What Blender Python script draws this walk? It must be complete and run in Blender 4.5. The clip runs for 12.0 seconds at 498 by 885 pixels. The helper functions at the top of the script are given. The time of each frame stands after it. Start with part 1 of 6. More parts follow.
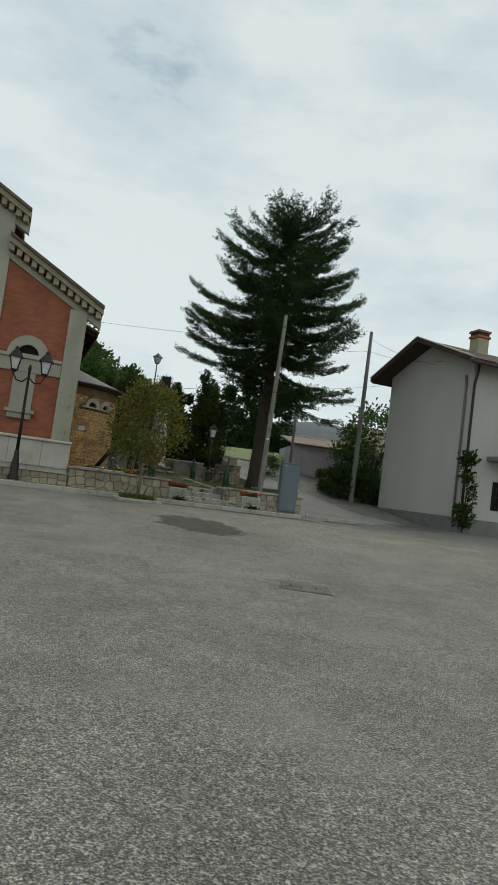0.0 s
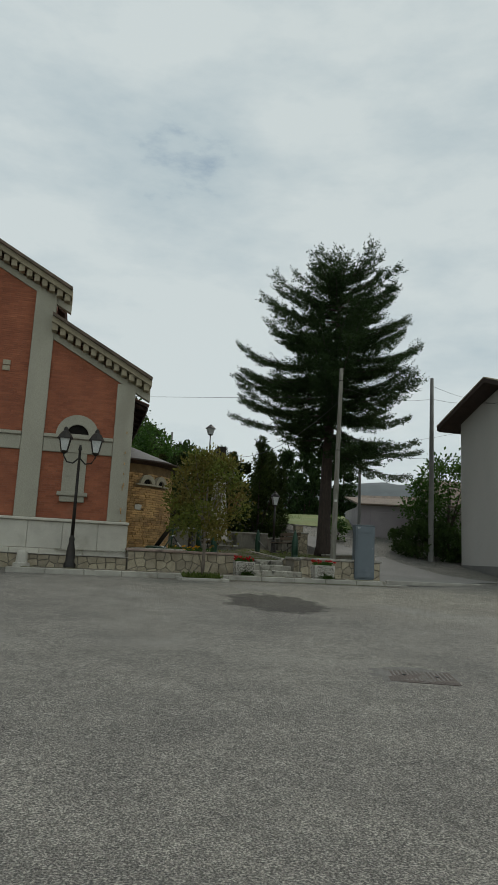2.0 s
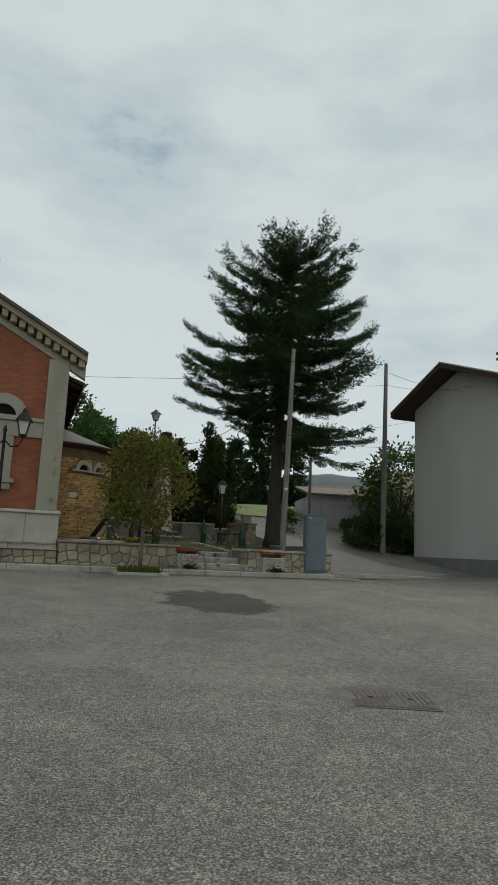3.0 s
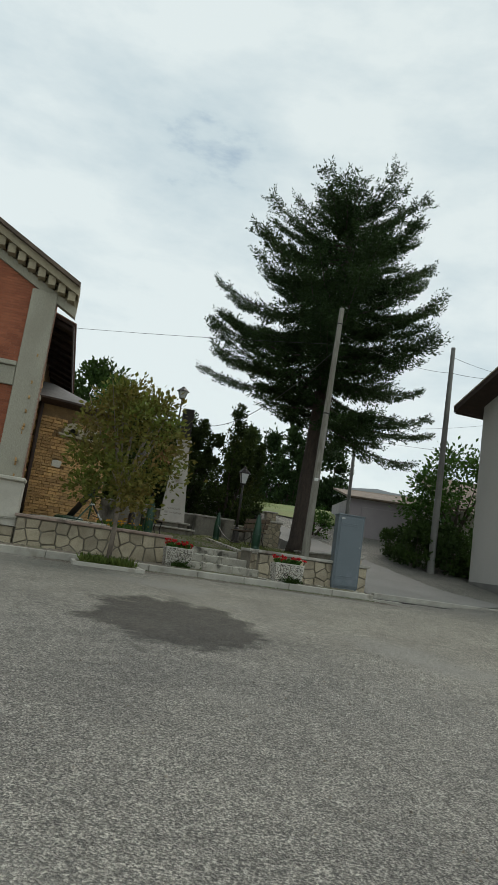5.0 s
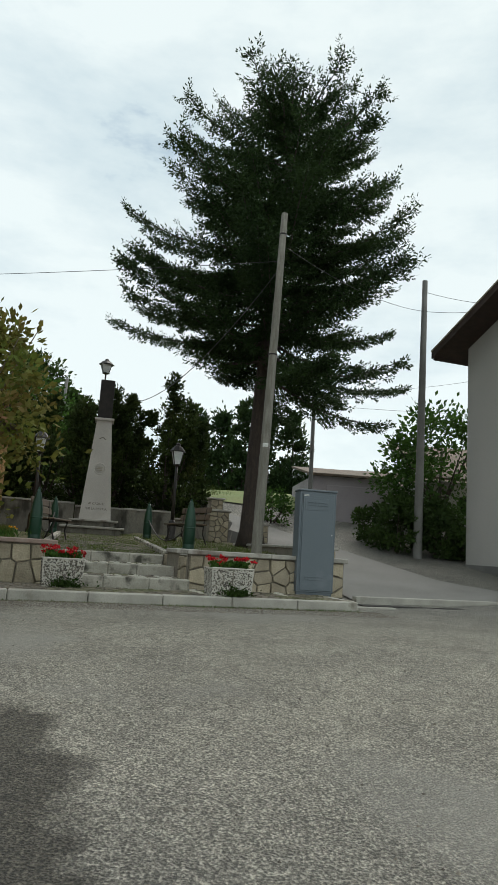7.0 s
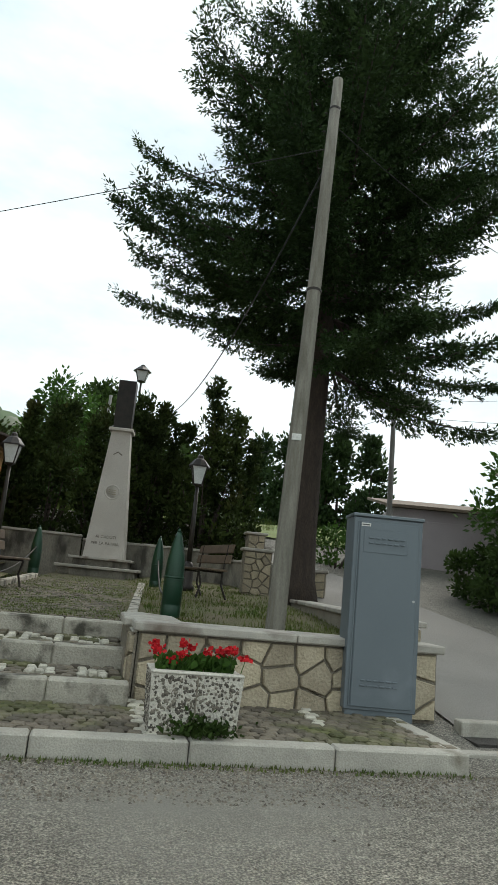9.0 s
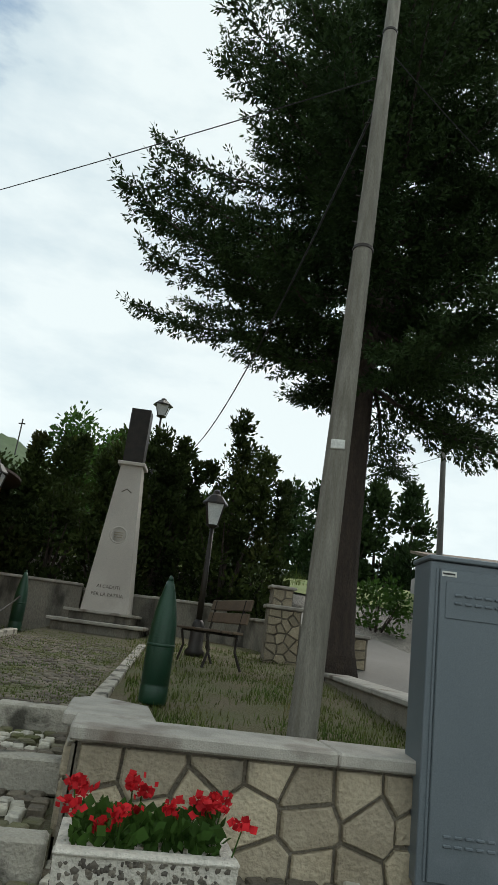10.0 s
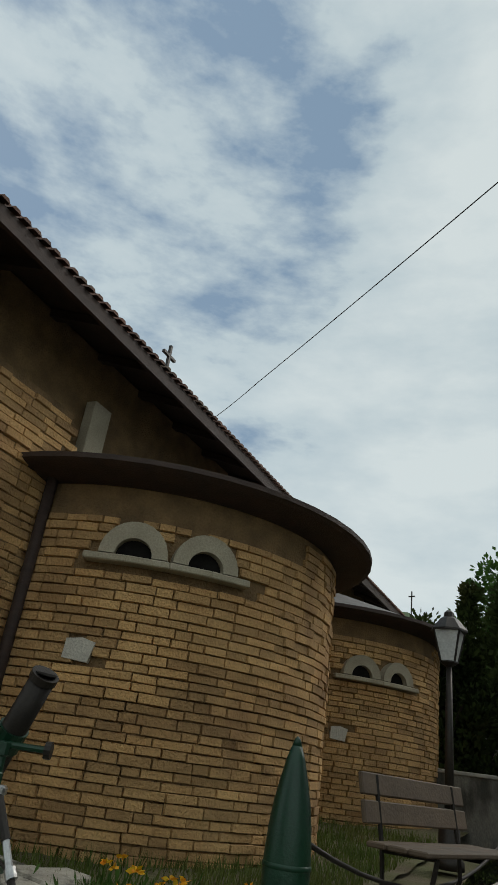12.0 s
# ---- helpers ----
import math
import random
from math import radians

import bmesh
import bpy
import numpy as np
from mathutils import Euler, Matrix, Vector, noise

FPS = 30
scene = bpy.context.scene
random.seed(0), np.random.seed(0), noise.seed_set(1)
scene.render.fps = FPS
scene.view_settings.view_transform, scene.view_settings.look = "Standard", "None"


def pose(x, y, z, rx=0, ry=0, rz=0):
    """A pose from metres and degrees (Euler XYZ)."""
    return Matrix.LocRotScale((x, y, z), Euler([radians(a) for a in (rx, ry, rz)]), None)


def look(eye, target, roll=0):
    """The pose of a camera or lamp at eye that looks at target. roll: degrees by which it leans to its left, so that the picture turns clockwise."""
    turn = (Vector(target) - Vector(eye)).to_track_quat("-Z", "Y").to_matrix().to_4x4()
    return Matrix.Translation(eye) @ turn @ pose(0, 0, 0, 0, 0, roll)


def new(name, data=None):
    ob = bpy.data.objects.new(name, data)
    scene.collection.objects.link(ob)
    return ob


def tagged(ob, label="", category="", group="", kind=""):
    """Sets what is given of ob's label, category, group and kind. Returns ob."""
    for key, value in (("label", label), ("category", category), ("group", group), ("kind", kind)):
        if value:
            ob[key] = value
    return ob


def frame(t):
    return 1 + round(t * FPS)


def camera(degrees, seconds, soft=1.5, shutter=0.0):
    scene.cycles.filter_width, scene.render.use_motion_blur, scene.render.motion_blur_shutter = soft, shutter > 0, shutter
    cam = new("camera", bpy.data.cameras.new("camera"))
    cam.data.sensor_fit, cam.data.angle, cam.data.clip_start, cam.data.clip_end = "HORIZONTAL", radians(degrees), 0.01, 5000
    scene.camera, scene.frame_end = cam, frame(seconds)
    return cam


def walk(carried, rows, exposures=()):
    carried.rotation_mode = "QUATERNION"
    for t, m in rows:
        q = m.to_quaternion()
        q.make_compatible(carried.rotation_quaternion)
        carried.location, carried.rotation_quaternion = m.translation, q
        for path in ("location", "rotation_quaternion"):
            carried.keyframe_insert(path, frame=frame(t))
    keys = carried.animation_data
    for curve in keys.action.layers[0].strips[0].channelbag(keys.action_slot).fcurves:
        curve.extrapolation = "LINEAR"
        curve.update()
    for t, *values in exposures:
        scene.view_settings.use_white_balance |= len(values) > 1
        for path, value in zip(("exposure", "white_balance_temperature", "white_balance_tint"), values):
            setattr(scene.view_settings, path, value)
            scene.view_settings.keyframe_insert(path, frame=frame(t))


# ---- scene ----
cam = camera(41.0, 12.0)
PATH = [
    (0, (-0.446, 1.32, 0.686), (-0.377, 3.313, 0.834), 7.5),
    (0.5, (-0.48, 1.505, 0.644), (-0.507, 3.504, 0.675), 7.4),
    (1, (-0.663, 1.796, 0.757), (-0.669, 3.784, 0.977), 10.0),
    (1.5, (-0.627, 2.359, 0.706), (-0.786, 4.32, 1.066), 4.4),
    (2, (-0.664, 2.856, 0.681), (-0.778, 4.824, 1.02), 2.8),
    (2.5, (-0.633, 3.534, 0.704), (-0.602, 5.511, 1.005), -0.9),
    (2.7, (-0.632, 3.856, 0.724), (-0.577, 5.832, 1.031), 1.5),
    (4.5, (0.129, 7.548, 0.643), (0.126, 9.514, 1.01), 4.8),
    (5, (0.15, 8.723, 0.648), (0.042, 10.694, 0.972), 8.4),
    (5.5, (0.092, 9.975, 0.686), (0.047, 11.94, 1.054), 3.7),
    (6, (0.281, 11.123, 0.729), (0.278, 13.092, 1.082), 2.0),
    (6.5, (0.403, 12.323, 0.773), (0.398, 14.298, 1.089), 5.1),
    (7, (0.634, 13.517, 0.84), (0.653, 15.493, 1.153), 3.7),
    (7.2, (0.661, 13.968, 0.854), (0.685, 15.945, 1.16), 3.3),
    (9, (1.394, 18.582, 1.174), (1.153, 20.525, 1.582), 5.6),
    (9.5, (1.374, 19.654, 1.228), (1.072, 21.583, 1.659), 7.6),
    (10, (1.252, 20.747, 1.306), (0.903, 22.637, 1.858), 7.5),
    (10.6, (0.795, 21.777, 1.387), (-0.018, 23.515, 1.95), 5.8),
    (11, (0.177, 22.183, 1.423), (-1.039, 23.629, 2.081), 9.6),
    (11.5, (-0.395, 22.679, 1.501), (-1.757, 23.970, 2.194), 5.0),
    (12, (-0.745, 22.863, 1.526), (-2.028, 24.126, 2.397), 8.3),
]
walk(cam, [(t, look(eye, target, roll)) for t, eye, target, roll in PATH],
     [(0, 0.36), (0.5, 0.40), (1, 0.2), (1.5, 0.14), (2.5, 0.12), (4.5, 0.38), (5.5, 0.53), (7, 0.66), (9, 0.95), (9.7, 0.8), (10.5, 0.42), (11, 0.26), (11.5, 0.38), (12, 0.22)])

# ---- world, sun ----
SUN_EL, SUN_AZ = radians(48), radians(250)
world = bpy.data.worlds.new("world")
scene.world = world
world.use_nodes = True
wt = world.node_tree
wt.nodes.clear()
w_out = wt.nodes.new("ShaderNodeOutputWorld")
w_bg = wt.nodes.new("ShaderNodeBackground")
w_sky = wt.nodes.new("ShaderNodeTexSky")
w_sky.sky_type, w_sky.sun_disc, w_sky.sun_elevation, w_sky.sun_rotation = "NISHITA", False, SUN_EL, SUN_AZ
w_co = wt.nodes.new("ShaderNodeTexCoord")
w_map = wt.nodes.new("ShaderNodeMapping")
w_map.inputs["Scale"].default_value = (1.0, 1.0, 2.6)
w_n1 = wt.nodes.new("ShaderNodeTexNoise")
w_n1.inputs["Scale"].default_value, w_n1.inputs["Detail"].default_value, w_n1.inputs["Roughness"].default_value = 3.4, 9, 0.58
w_ramp = wt.nodes.new("ShaderNodeValToRGB")
w_ramp.color_ramp.elements[0].position, w_ramp.color_ramp.elements[0].color = 0.29, (1.9, 2.75, 3.7, 1)
w_ramp.color_ramp.elements[1].position, w_ramp.color_ramp.elements[1].color = 0.66, (5.9, 6.5, 6.42, 1)
w_mid = w_ramp.color_ramp.elements.new(0.43)
w_mid.color = (4.5, 5.3, 5.5, 1)
w_mix = wt.nodes.new("ShaderNodeMix")
w_mix.data_type = "RGBA"
w_mix.inputs[0].default_value = 0.9
wt.links.new(w_co.outputs["Generated"], w_map.inputs["Vector"])
wt.links.new(w_map.outputs[0], w_n1.inputs["Vector"])
# the cloud cover breaks up towards the north-west
w_dot = wt.nodes.new("ShaderNodeVectorMath")
w_dot.operation = "DOT_PRODUCT"
w_dot.inputs[1].default_value = (-0.80, 0.17, 0.575)
w_gap = wt.nodes.new("ShaderNodeMapRange")
w_gap.inputs[1].default_value, w_gap.inputs[2].default_value, w_gap.inputs[3].default_value, w_gap.inputs[4].default_value = 0.74, 0.96, 0.12, -0.18
w_sum = wt.nodes.new("ShaderNodeMath")
wt.links.new(w_co.outputs["Generated"], w_dot.inputs[0])
wt.links.new(w_dot.outputs["Value"], w_gap.inputs[0])
wt.links.new(w_n1.outputs[0], w_sum.inputs[0])
wt.links.new(w_gap.outputs[0], w_sum.inputs[1])
wt.links.new(w_sum.outputs[0], w_ramp.inputs[0])
wt.links.new(w_sky.outputs[0], w_mix.inputs[6])
wt.links.new(w_ramp.outputs[0], w_mix.inputs[7])
wt.links.new(w_mix.outputs[2], w_bg.inputs[0])
w_bg.inputs[1].default_value = 0.1
wt.links.new(w_bg.outputs[0], w_out.inputs[0])
sun = new("sun", bpy.data.lights.new("sun", "SUN"))
sun.data.energy, sun.data.angle, sun.data.color = 1.3, radians(40), (1, 0.96, 0.9)
sun.matrix_world = pose(0, 0, 30, 42, 0, 160)


# ---- materials ----
def material(name, colour, second=None, scale=8.0, rough=0.85, metal=0.0, bump=0.2, fine=60.0, dirt=None, dirt_scale=0.8, dirt_cut=0.55, per_piece=0.0, grain=0.35, translucent=0.0, spot=None, stretch=(1, 1, 1)):
    """Two-scale noise colour with grain bump; dirt: a third colour in patches; per_piece: brightness spread between objects or islands."""
    m = bpy.data.materials.new(name)
    m.use_nodes = True
    t = m.node_tree
    bsdf = t.nodes["Principled BSDF"]
    co = t.nodes.new("ShaderNodeTexCoord")
    mp = t.nodes.new("ShaderNodeMapping")
    mp.inputs["Scale"].default_value = stretch
    geo = t.nodes.new("ShaderNodeNewGeometry")
    t.links.new(geo.outputs["Position"], mp.inputs["Vector"])

    def tex(s, detail=5):
        n = t.nodes.new("ShaderNodeTexNoise")
        n.inputs["Scale"].default_value, n.inputs["Detail"].default_value = s, detail
        t.links.new(mp.outputs[0], n.inputs["Vector"])
        return n.outputs[0]

    def mix(fac, a, b, blend="MIX"):
        x = t.nodes.new("ShaderNodeMix")
        x.data_type, x.blend_type = "RGBA", blend
        for sock, val in ((x.inputs[0], fac), (x.inputs[6], a), (x.inputs[7], b)):
            if isinstance(val, (int, float)):
                sock.default_value = val
            elif isinstance(val, tuple):
                sock.default_value = (*val, 1)
            else:
                t.links.new(val, sock)
        return x.outputs[2]

    def cut(v, lo, hi):
        r = t.nodes.new("ShaderNodeMapRange")
        r.inputs[1].default_value, r.inputs[2].default_value = lo, hi
        t.links.new(v, r.inputs[0])
        return r.outputs[0]
    second = second or tuple(c * 0.7 for c in colour)
    c = mix(cut(tex(scale), 0.35, 0.65), colour, second)
    g = cut(tex(fine, 3), 0.25, 0.75) if grain < 0.6 else cut(tex(fine, 2), 0.37, 0.63)
    c = mix(grain, c, mix(g, (0.42, 0.42, 0.42), (1.35, 1.35, 1.33)), "MULTIPLY")
    if spot:
        # a soft-edged oily stain: centre, radii and turn in the plan
        (sx, sy), (rx, ry), ang, tone = spot
        sub = t.nodes.new("ShaderNodeMapping")
        sub.vector_type = "TEXTURE"
        sub.inputs["Location"].default_value, sub.inputs["Rotation"].default_value, sub.inputs["Scale"].default_value = (sx, sy, 0), (0, 0, ang), (rx, ry, 50)
        t.links.new(geo.outputs["Position"], sub.inputs["Vector"])
        ln = t.nodes.new("ShaderNodeVectorMath")
        ln.operation = "LENGTH"
        t.links.new(sub.outputs[0], ln.inputs[0])
        ad = t.nodes.new("ShaderNodeMath")
        ad.operation = "MULTIPLY_ADD"
        ad.inputs[1].default_value = 1.1
        t.links.new(tex(2.6, 7), ad.inputs[0])
        t.links.new(ln.outputs["Value"], ad.inputs[2])
        # stone chips in the binder
        chip = t.nodes.new("ShaderNodeTexVoronoi")
        chip.inputs["Scale"].default_value = 72
        t.links.new(geo.outputs["Position"], chip.inputs["Vector"])
        c = mix(0.85, c, mix(cut(chip.outputs["Color"], 0.25, 0.75), (0.58, 0.58, 0.57), (1.38, 1.37, 1.34)), "MULTIPLY")
        c = mix(0.45, c, mix(cut(tex(11, 8), 0.38, 0.62), (0.74, 0.74, 0.73), (1.2, 1.2, 1.2)), "MULTIPLY")
        c = mix(0.55, c, mix(cut(tex(1.7, 9), 0.36, 0.64), (0.82, 0.82, 0.82), (1.16, 1.16, 1.14)), "MULTIPLY")
        # paler, dusty surface in front of the kerb
        dust = t.nodes.new("ShaderNodeMapping")
        dust.vector_type = "TEXTURE"
        dust.inputs["Location"].default_value, dust.inputs["Scale"].default_value = (3.0, 19.5, 0), (8, 4.5, 50)
        t.links.new(geo.outputs["Position"], dust.inputs["Vector"])
        far = t.nodes.new("ShaderNodeVectorMath")
        far.operation = "LENGTH"
        t.links.new(dust.outputs[0], far.inputs[0])
        c = mix(cut(far.outputs["Value"], 1.25, 0.35), c, mix(1.0, c, (1.3, 1.27, 1.19), "MULTIPLY"))
        c = mix(cut(ad.outputs[0], 1.56, 1.36), c, mix(1.0, c, tone, "MULTIPLY"))
    if spot:
        # hairline cracks wandering over the surface
        wob = t.nodes.new("ShaderNodeTexNoise")
        wob.inputs["Scale"].default_value, wob.inputs["Detail"].default_value = 1.3, 6
        t.links.new(geo.outputs["Position"], wob.inputs["Vector"])
        va = t.nodes.new("ShaderNodeVectorMath")
        va.operation = "MULTIPLY_ADD"
        va.inputs[1].default_value = (0.9, 0.9, 0.0)
        t.links.new(wob.outputs[1], va.inputs[0])
        t.links.new(geo.outputs["Position"], va.inputs[2])
        vo = t.nodes.new("ShaderNodeTexVoronoi")
        vo.feature, vo.voronoi_dimensions = "DISTANCE_TO_EDGE", "2D"
        vo.inputs["Scale"].default_value = 0.42
        t.links.new(va.outputs[0], vo.inputs["Vector"])
        mul = t.nodes.new("ShaderNodeMath")
        mul.operation = "MULTIPLY"
        t.links.new(cut(vo.outputs["Distance"], 0.0032, 0.0008), mul.inputs[0])
        t.links.new(cut(tex(0.45, 3), 0.47, 0.56), mul.inputs[1])
        c = mix(mul.outputs[0], c, (0.11, 0.10, 0.085))
    if dirt:
        c = mix(cut(tex(dirt_scale, 8), dirt_cut, dirt_cut + 0.16), c, dirt)
    if per_piece:
        info = t.nodes.new("ShaderNodeObjectInfo")
        add = t.nodes.new("ShaderNodeMath")
        add.operation = "ADD"
        t.links.new(info.outputs["Random"], add.inputs[0])
        t.links.new(geo.outputs["Random Per Island"], add.inputs[1])
        fr = t.nodes.new("ShaderNodeMath")
        fr.operation = "FRACT"
        t.links.new(add.outputs[0], fr.inputs[0])
        lo, hi = 1 - per_piece, 1 + per_piece
        c = mix(1.0, c, mix(fr.outputs[0], (lo, lo, lo), (hi, hi, hi * 0.97)), "MULTIPLY")
    t.links.new(c, bsdf.inputs["Base Color"])
    bsdf.inputs["Roughness"].default_value, bsdf.inputs["Metallic"].default_value = rough, metal
    if bump:
        b = t.nodes.new("ShaderNodeBump")
        b.inputs["Strength"].default_value, b.inputs["Distance"].default_value = bump, 0.02
        t.links.new(g, b.inputs["Height"])
        t.links.new(b.outputs[0], bsdf.inputs["Normal"])
    if translucent:
        bsdf.inputs["Specular IOR Level"].default_value = 0.12
        tr = t.nodes.new("ShaderNodeBsdfTranslucent")
        t.links.new(c, tr.inputs[0])
        ms = t.nodes.new("ShaderNodeMixShader")
        ms.inputs[0].default_value = translucent
        t.links.new(bsdf.outputs[0], ms.inputs[1])
        t.links.new(tr.outputs[0], ms.inputs[2])
        t.links.new(ms.outputs[0], t.nodes["Material Output"].inputs[0])
    return m


ASPHALT = material("asphalt", (0.285, 0.27, 0.238), (0.232, 0.22, 0.195), 0.5, 0.9, 0, 0.9, 84, (0.30, 0.285, 0.245), 0.35, 0.56, 0, 1.0, 0, ((-0.78, 16.1), (1.0, 1.6), 0.25, (0.30, 0.29, 0.27)))
ROADTAR = material("old_road", (0.25, 0.24, 0.22), (0.20, 0.19, 0.175), 0.6, 0.92, 0, 0.5, 80)
CHIPS = material("stone_chips", (0.25, 0.22, 0.18), (0.12, 0.10, 0.08), 30, 0.9, 0, 0.2, 60, None, 1, 0.5, 0.5)
STAIN = material("oil_stain", (0.055, 0.05, 0.045), (0.085, 0.08, 0.07), 2.2, 0.9, 0, 0.9, 75)
PATCH = material("asphalt_patch", (0.19, 0.18, 0.162), (0.14, 0.132, 0.118), 4, 0.95, 0, 0.9, 75)
IRON = material("rusty_iron_cover", (0.10, 0.076, 0.062), (0.075, 0.06, 0.05), 9, 0.85, 0.1, 0.5, 120, (0.15, 0.135, 0.118), 4, 0.54)
KERB = material("kerb_stone", (0.46, 0.435, 0.375), (0.35, 0.33, 0.285), 3, 0.85, 0, 0.3, 90, (0.16, 0.14, 0.10), 2.5, 0.60)
STEP = material("step_travertine", (0.47, 0.44, 0.37), (0.35, 0.325, 0.27), 4, 0.85, 0, 0.4, 60, (0.07, 0.065, 0.05), 4.5, 0.50)
REDCAP = material("reddish_coping", (0.40, 0.30, 0.25), (0.30, 0.22, 0.18), 5, 0.75, 0, 0.3, 120, (0.13, 0.10, 0.08), 2.4, 0.54)
CAP = material("coping_granite", (0.45, 0.42, 0.365), (0.33, 0.31, 0.27), 5, 0.7, 0, 0.3, 140, (0.15, 0.115, 0.09), 2.4, 0.56)
STONE = material("field_stone", (0.46, 0.395, 0.29), (0.35, 0.295, 0.21), 3, 0.85, 0, 0.5, 40, (0.24, 0.21, 0.16), 2, 0.6, 0.22)
MORTAR = material("mortar", (0.27, 0.24, 0.19), (0.20, 0.175, 0.135), 4, 0.95, 0, 0.6, 50)
COBBLE = material("basalt_cobble", (0.135, 0.112, 0.085), (0.17, 0.145, 0.11), 4, 0.8, 0, 0.4, 60, (0.095, 0.10, 0.035), 1.6, 0.50, 0.35)
WHITECOB = material("white_cobble", (0.58, 0.55, 0.47), (0.46, 0.43, 0.36), 8, 0.75, 0, 0.3, 60, None, 1, 0.5, 0.12)
JOINT = material("cobble_joint_soil", (0.13, 0.11, 0.07), (0.075, 0.075, 0.035), 5, 0.95, 0, 0.6, 40)
SOIL = material("grassy_soil", (0.095, 0.10, 0.035), (0.13, 0.105, 0.06), 1.6, 0.95, 0, 0.8, 40, (0.16, 0.12, 0.07), 1.1, 0.58)
GRASS = material("grass_blade", (0.07, 0.115, 0.024), (0.115, 0.135, 0.036), 1.2, 0.7, 0, 0, 20, (0.20, 0.16, 0.07), 0.9, 0.58, 0.3, 0.35, 0.3)
FIELD = material("meadow", (0.12, 0.17, 0.04), (0.17, 0.19, 0.06), 0.8, 0.9, 0, 0.8, 12)
BRICK = material("red_brick", (0.37, 0.125, 0.064), (0.29, 0.095, 0.05), 1.5, 0.85, 0, 0.3, 60, (0.30, 0.14, 0.09), 0.8, 0.62, 0.14)
BRICKJ = material("red_brick_joint", (0.33, 0.15, 0.09), (0.28, 0.12, 0.075), 3, 0.9, 0, 0.3, 60)
RENDER = material("grey_render", (0.40, 0.375, 0.30), (0.34, 0.32, 0.255), 1.4, 0.9, 0, 0.2, 70, (0.29, 0.265, 0.21), 0.9, 0.6, 0, 0.35, 0, None, (1, 1, 0.35))
PLINTH = material("travertine_plinth", (0.58, 0.55, 0.48), (0.48, 0.45, 0.39), 2, 0.8, 0, 0.3, 60, (0.32, 0.28, 0.22), 1.2, 0.58, 0.08)
CORNICE = material("cornice_plaster", (0.37, 0.32, 0.22), (0.29, 0.25, 0.175), 2, 0.9, 0, 0.2, 60)
DARKWOOD = material("dark_stained_wood", (0.055, 0.032, 0.024), (0.038, 0.023, 0.018), 5, 0.7, 0, 0.3, 50, None, 1, 0.5, 0.15, 0.35, 0, None, (1, 1, 4))
TILE = material("roof_tile", (0.20, 0.10, 0.07), (0.13, 0.075, 0.055), 4, 0.85, 0, 0.3, 50, (0.10, 0.09, 0.06), 2, 0.6, 0.25)
GREYTILE = material("weathered_roof_tile", (0.165, 0.122, 0.09), (0.11, 0.084, 0.064), 3, 0.9, 0, 0.4, 50, (0.12, 0.11, 0.08), 1.5, 0.58, 0.25)
LEAD = material("grey_sheet_roof", (0.13, 0.125, 0.12), (0.10, 0.095, 0.09), 3, 0.8, 0.0, 0.15, 60)
SAND = material("yellow_sandstone", (0.55, 0.34, 0.145), (0.44, 0.255, 0.105), 2.2, 0.9, 0, 0.6, 45, (0.30, 0.17, 0.075), 1.3, 0.56, 0.27)
SANDJ = material("sandstone_joint", (0.24, 0.15, 0.068), (0.15, 0.095, 0.045), 4, 0.95, 0, 0.5, 50)
PALESTONE = material("pale_window_stone", (0.42, 0.37, 0.27), (0.35, 0.305, 0.22), 3, 0.85, 0, 0.2, 60)
DARKHOLE = material("dark_glass", (0.012, 0.011, 0.01), (0.02, 0.018, 0.016), 3, 0.85, 0, 0.0, 30)
DARKHOLE.node_tree.nodes["Principled BSDF"].inputs["Specular IOR Level"].default_value = 0.08
PLASTER = material("white_house_plaster", (0.50, 0.48, 0.445), (0.455, 0.437, 0.405), 0.7, 0.9, 0, 0.15, 90, (0.50, 0.48, 0.44), 0.5, 0.64, 0, 0.35, 0, None, (1, 1, 0.4))
GREYBASE = material("grey_plinth_paint", (0.21, 0.205, 0.19), (0.165, 0.16, 0.148), 2, 0.9, 0, 0.3, 60)
LILAC = material("lilac_garage_plaster", (0.42, 0.375, 0.39), (0.35, 0.31, 0.325), 0.8, 0.9, 0, 0.2, 60, (0.27, 0.24, 0.23), 0.7, 0.6)
CABINET = material("blue_grey_enamel", (0.138, 0.165, 0.184), (0.122, 0.148, 0.166), 1.2, 0.45, 0.1, 0.05, 160, (0.20, 0.225, 0.25), 1.5, 0.64)
POLEWOOD = material("weathered_pole_wood", (0.265, 0.25, 0.21), (0.175, 0.162, 0.13), 3, 0.9, 0, 0.6, 40, (0.10, 0.08, 0.058), 1.4, 0.58, 0, 0.45, 0, None, (7, 7, 0.6))
BARK = material("spruce_bark", (0.065, 0.047, 0.036), (0.042, 0.031, 0.025), 5, 0.95, 0, 1.0, 25, None, 1, 0.5, 0, 0.5, 0, None, (3, 3, 0.8))
GREYBARK = material("young_tree_bark", (0.23, 0.19, 0.15), (0.15, 0.12, 0.095), 6, 0.9, 0, 0.4, 60)
SPRUCE = material("spruce_needle", (0.042, 0.072, 0.024), (0.024, 0.046, 0.016), 0.8, 0.75, 0, 0, 20, None, 1, 0.5, 0.35, 0.35, 0.2)
CYPRESS = material("dark_hedge_leaf", (0.052, 0.074, 0.020), (0.028, 0.044, 0.013), 0.7, 0.8, 0, 0, 20, (0.095, 0.085, 0.025), 0.6, 0.6, 0.35, 0.35, 0.2)
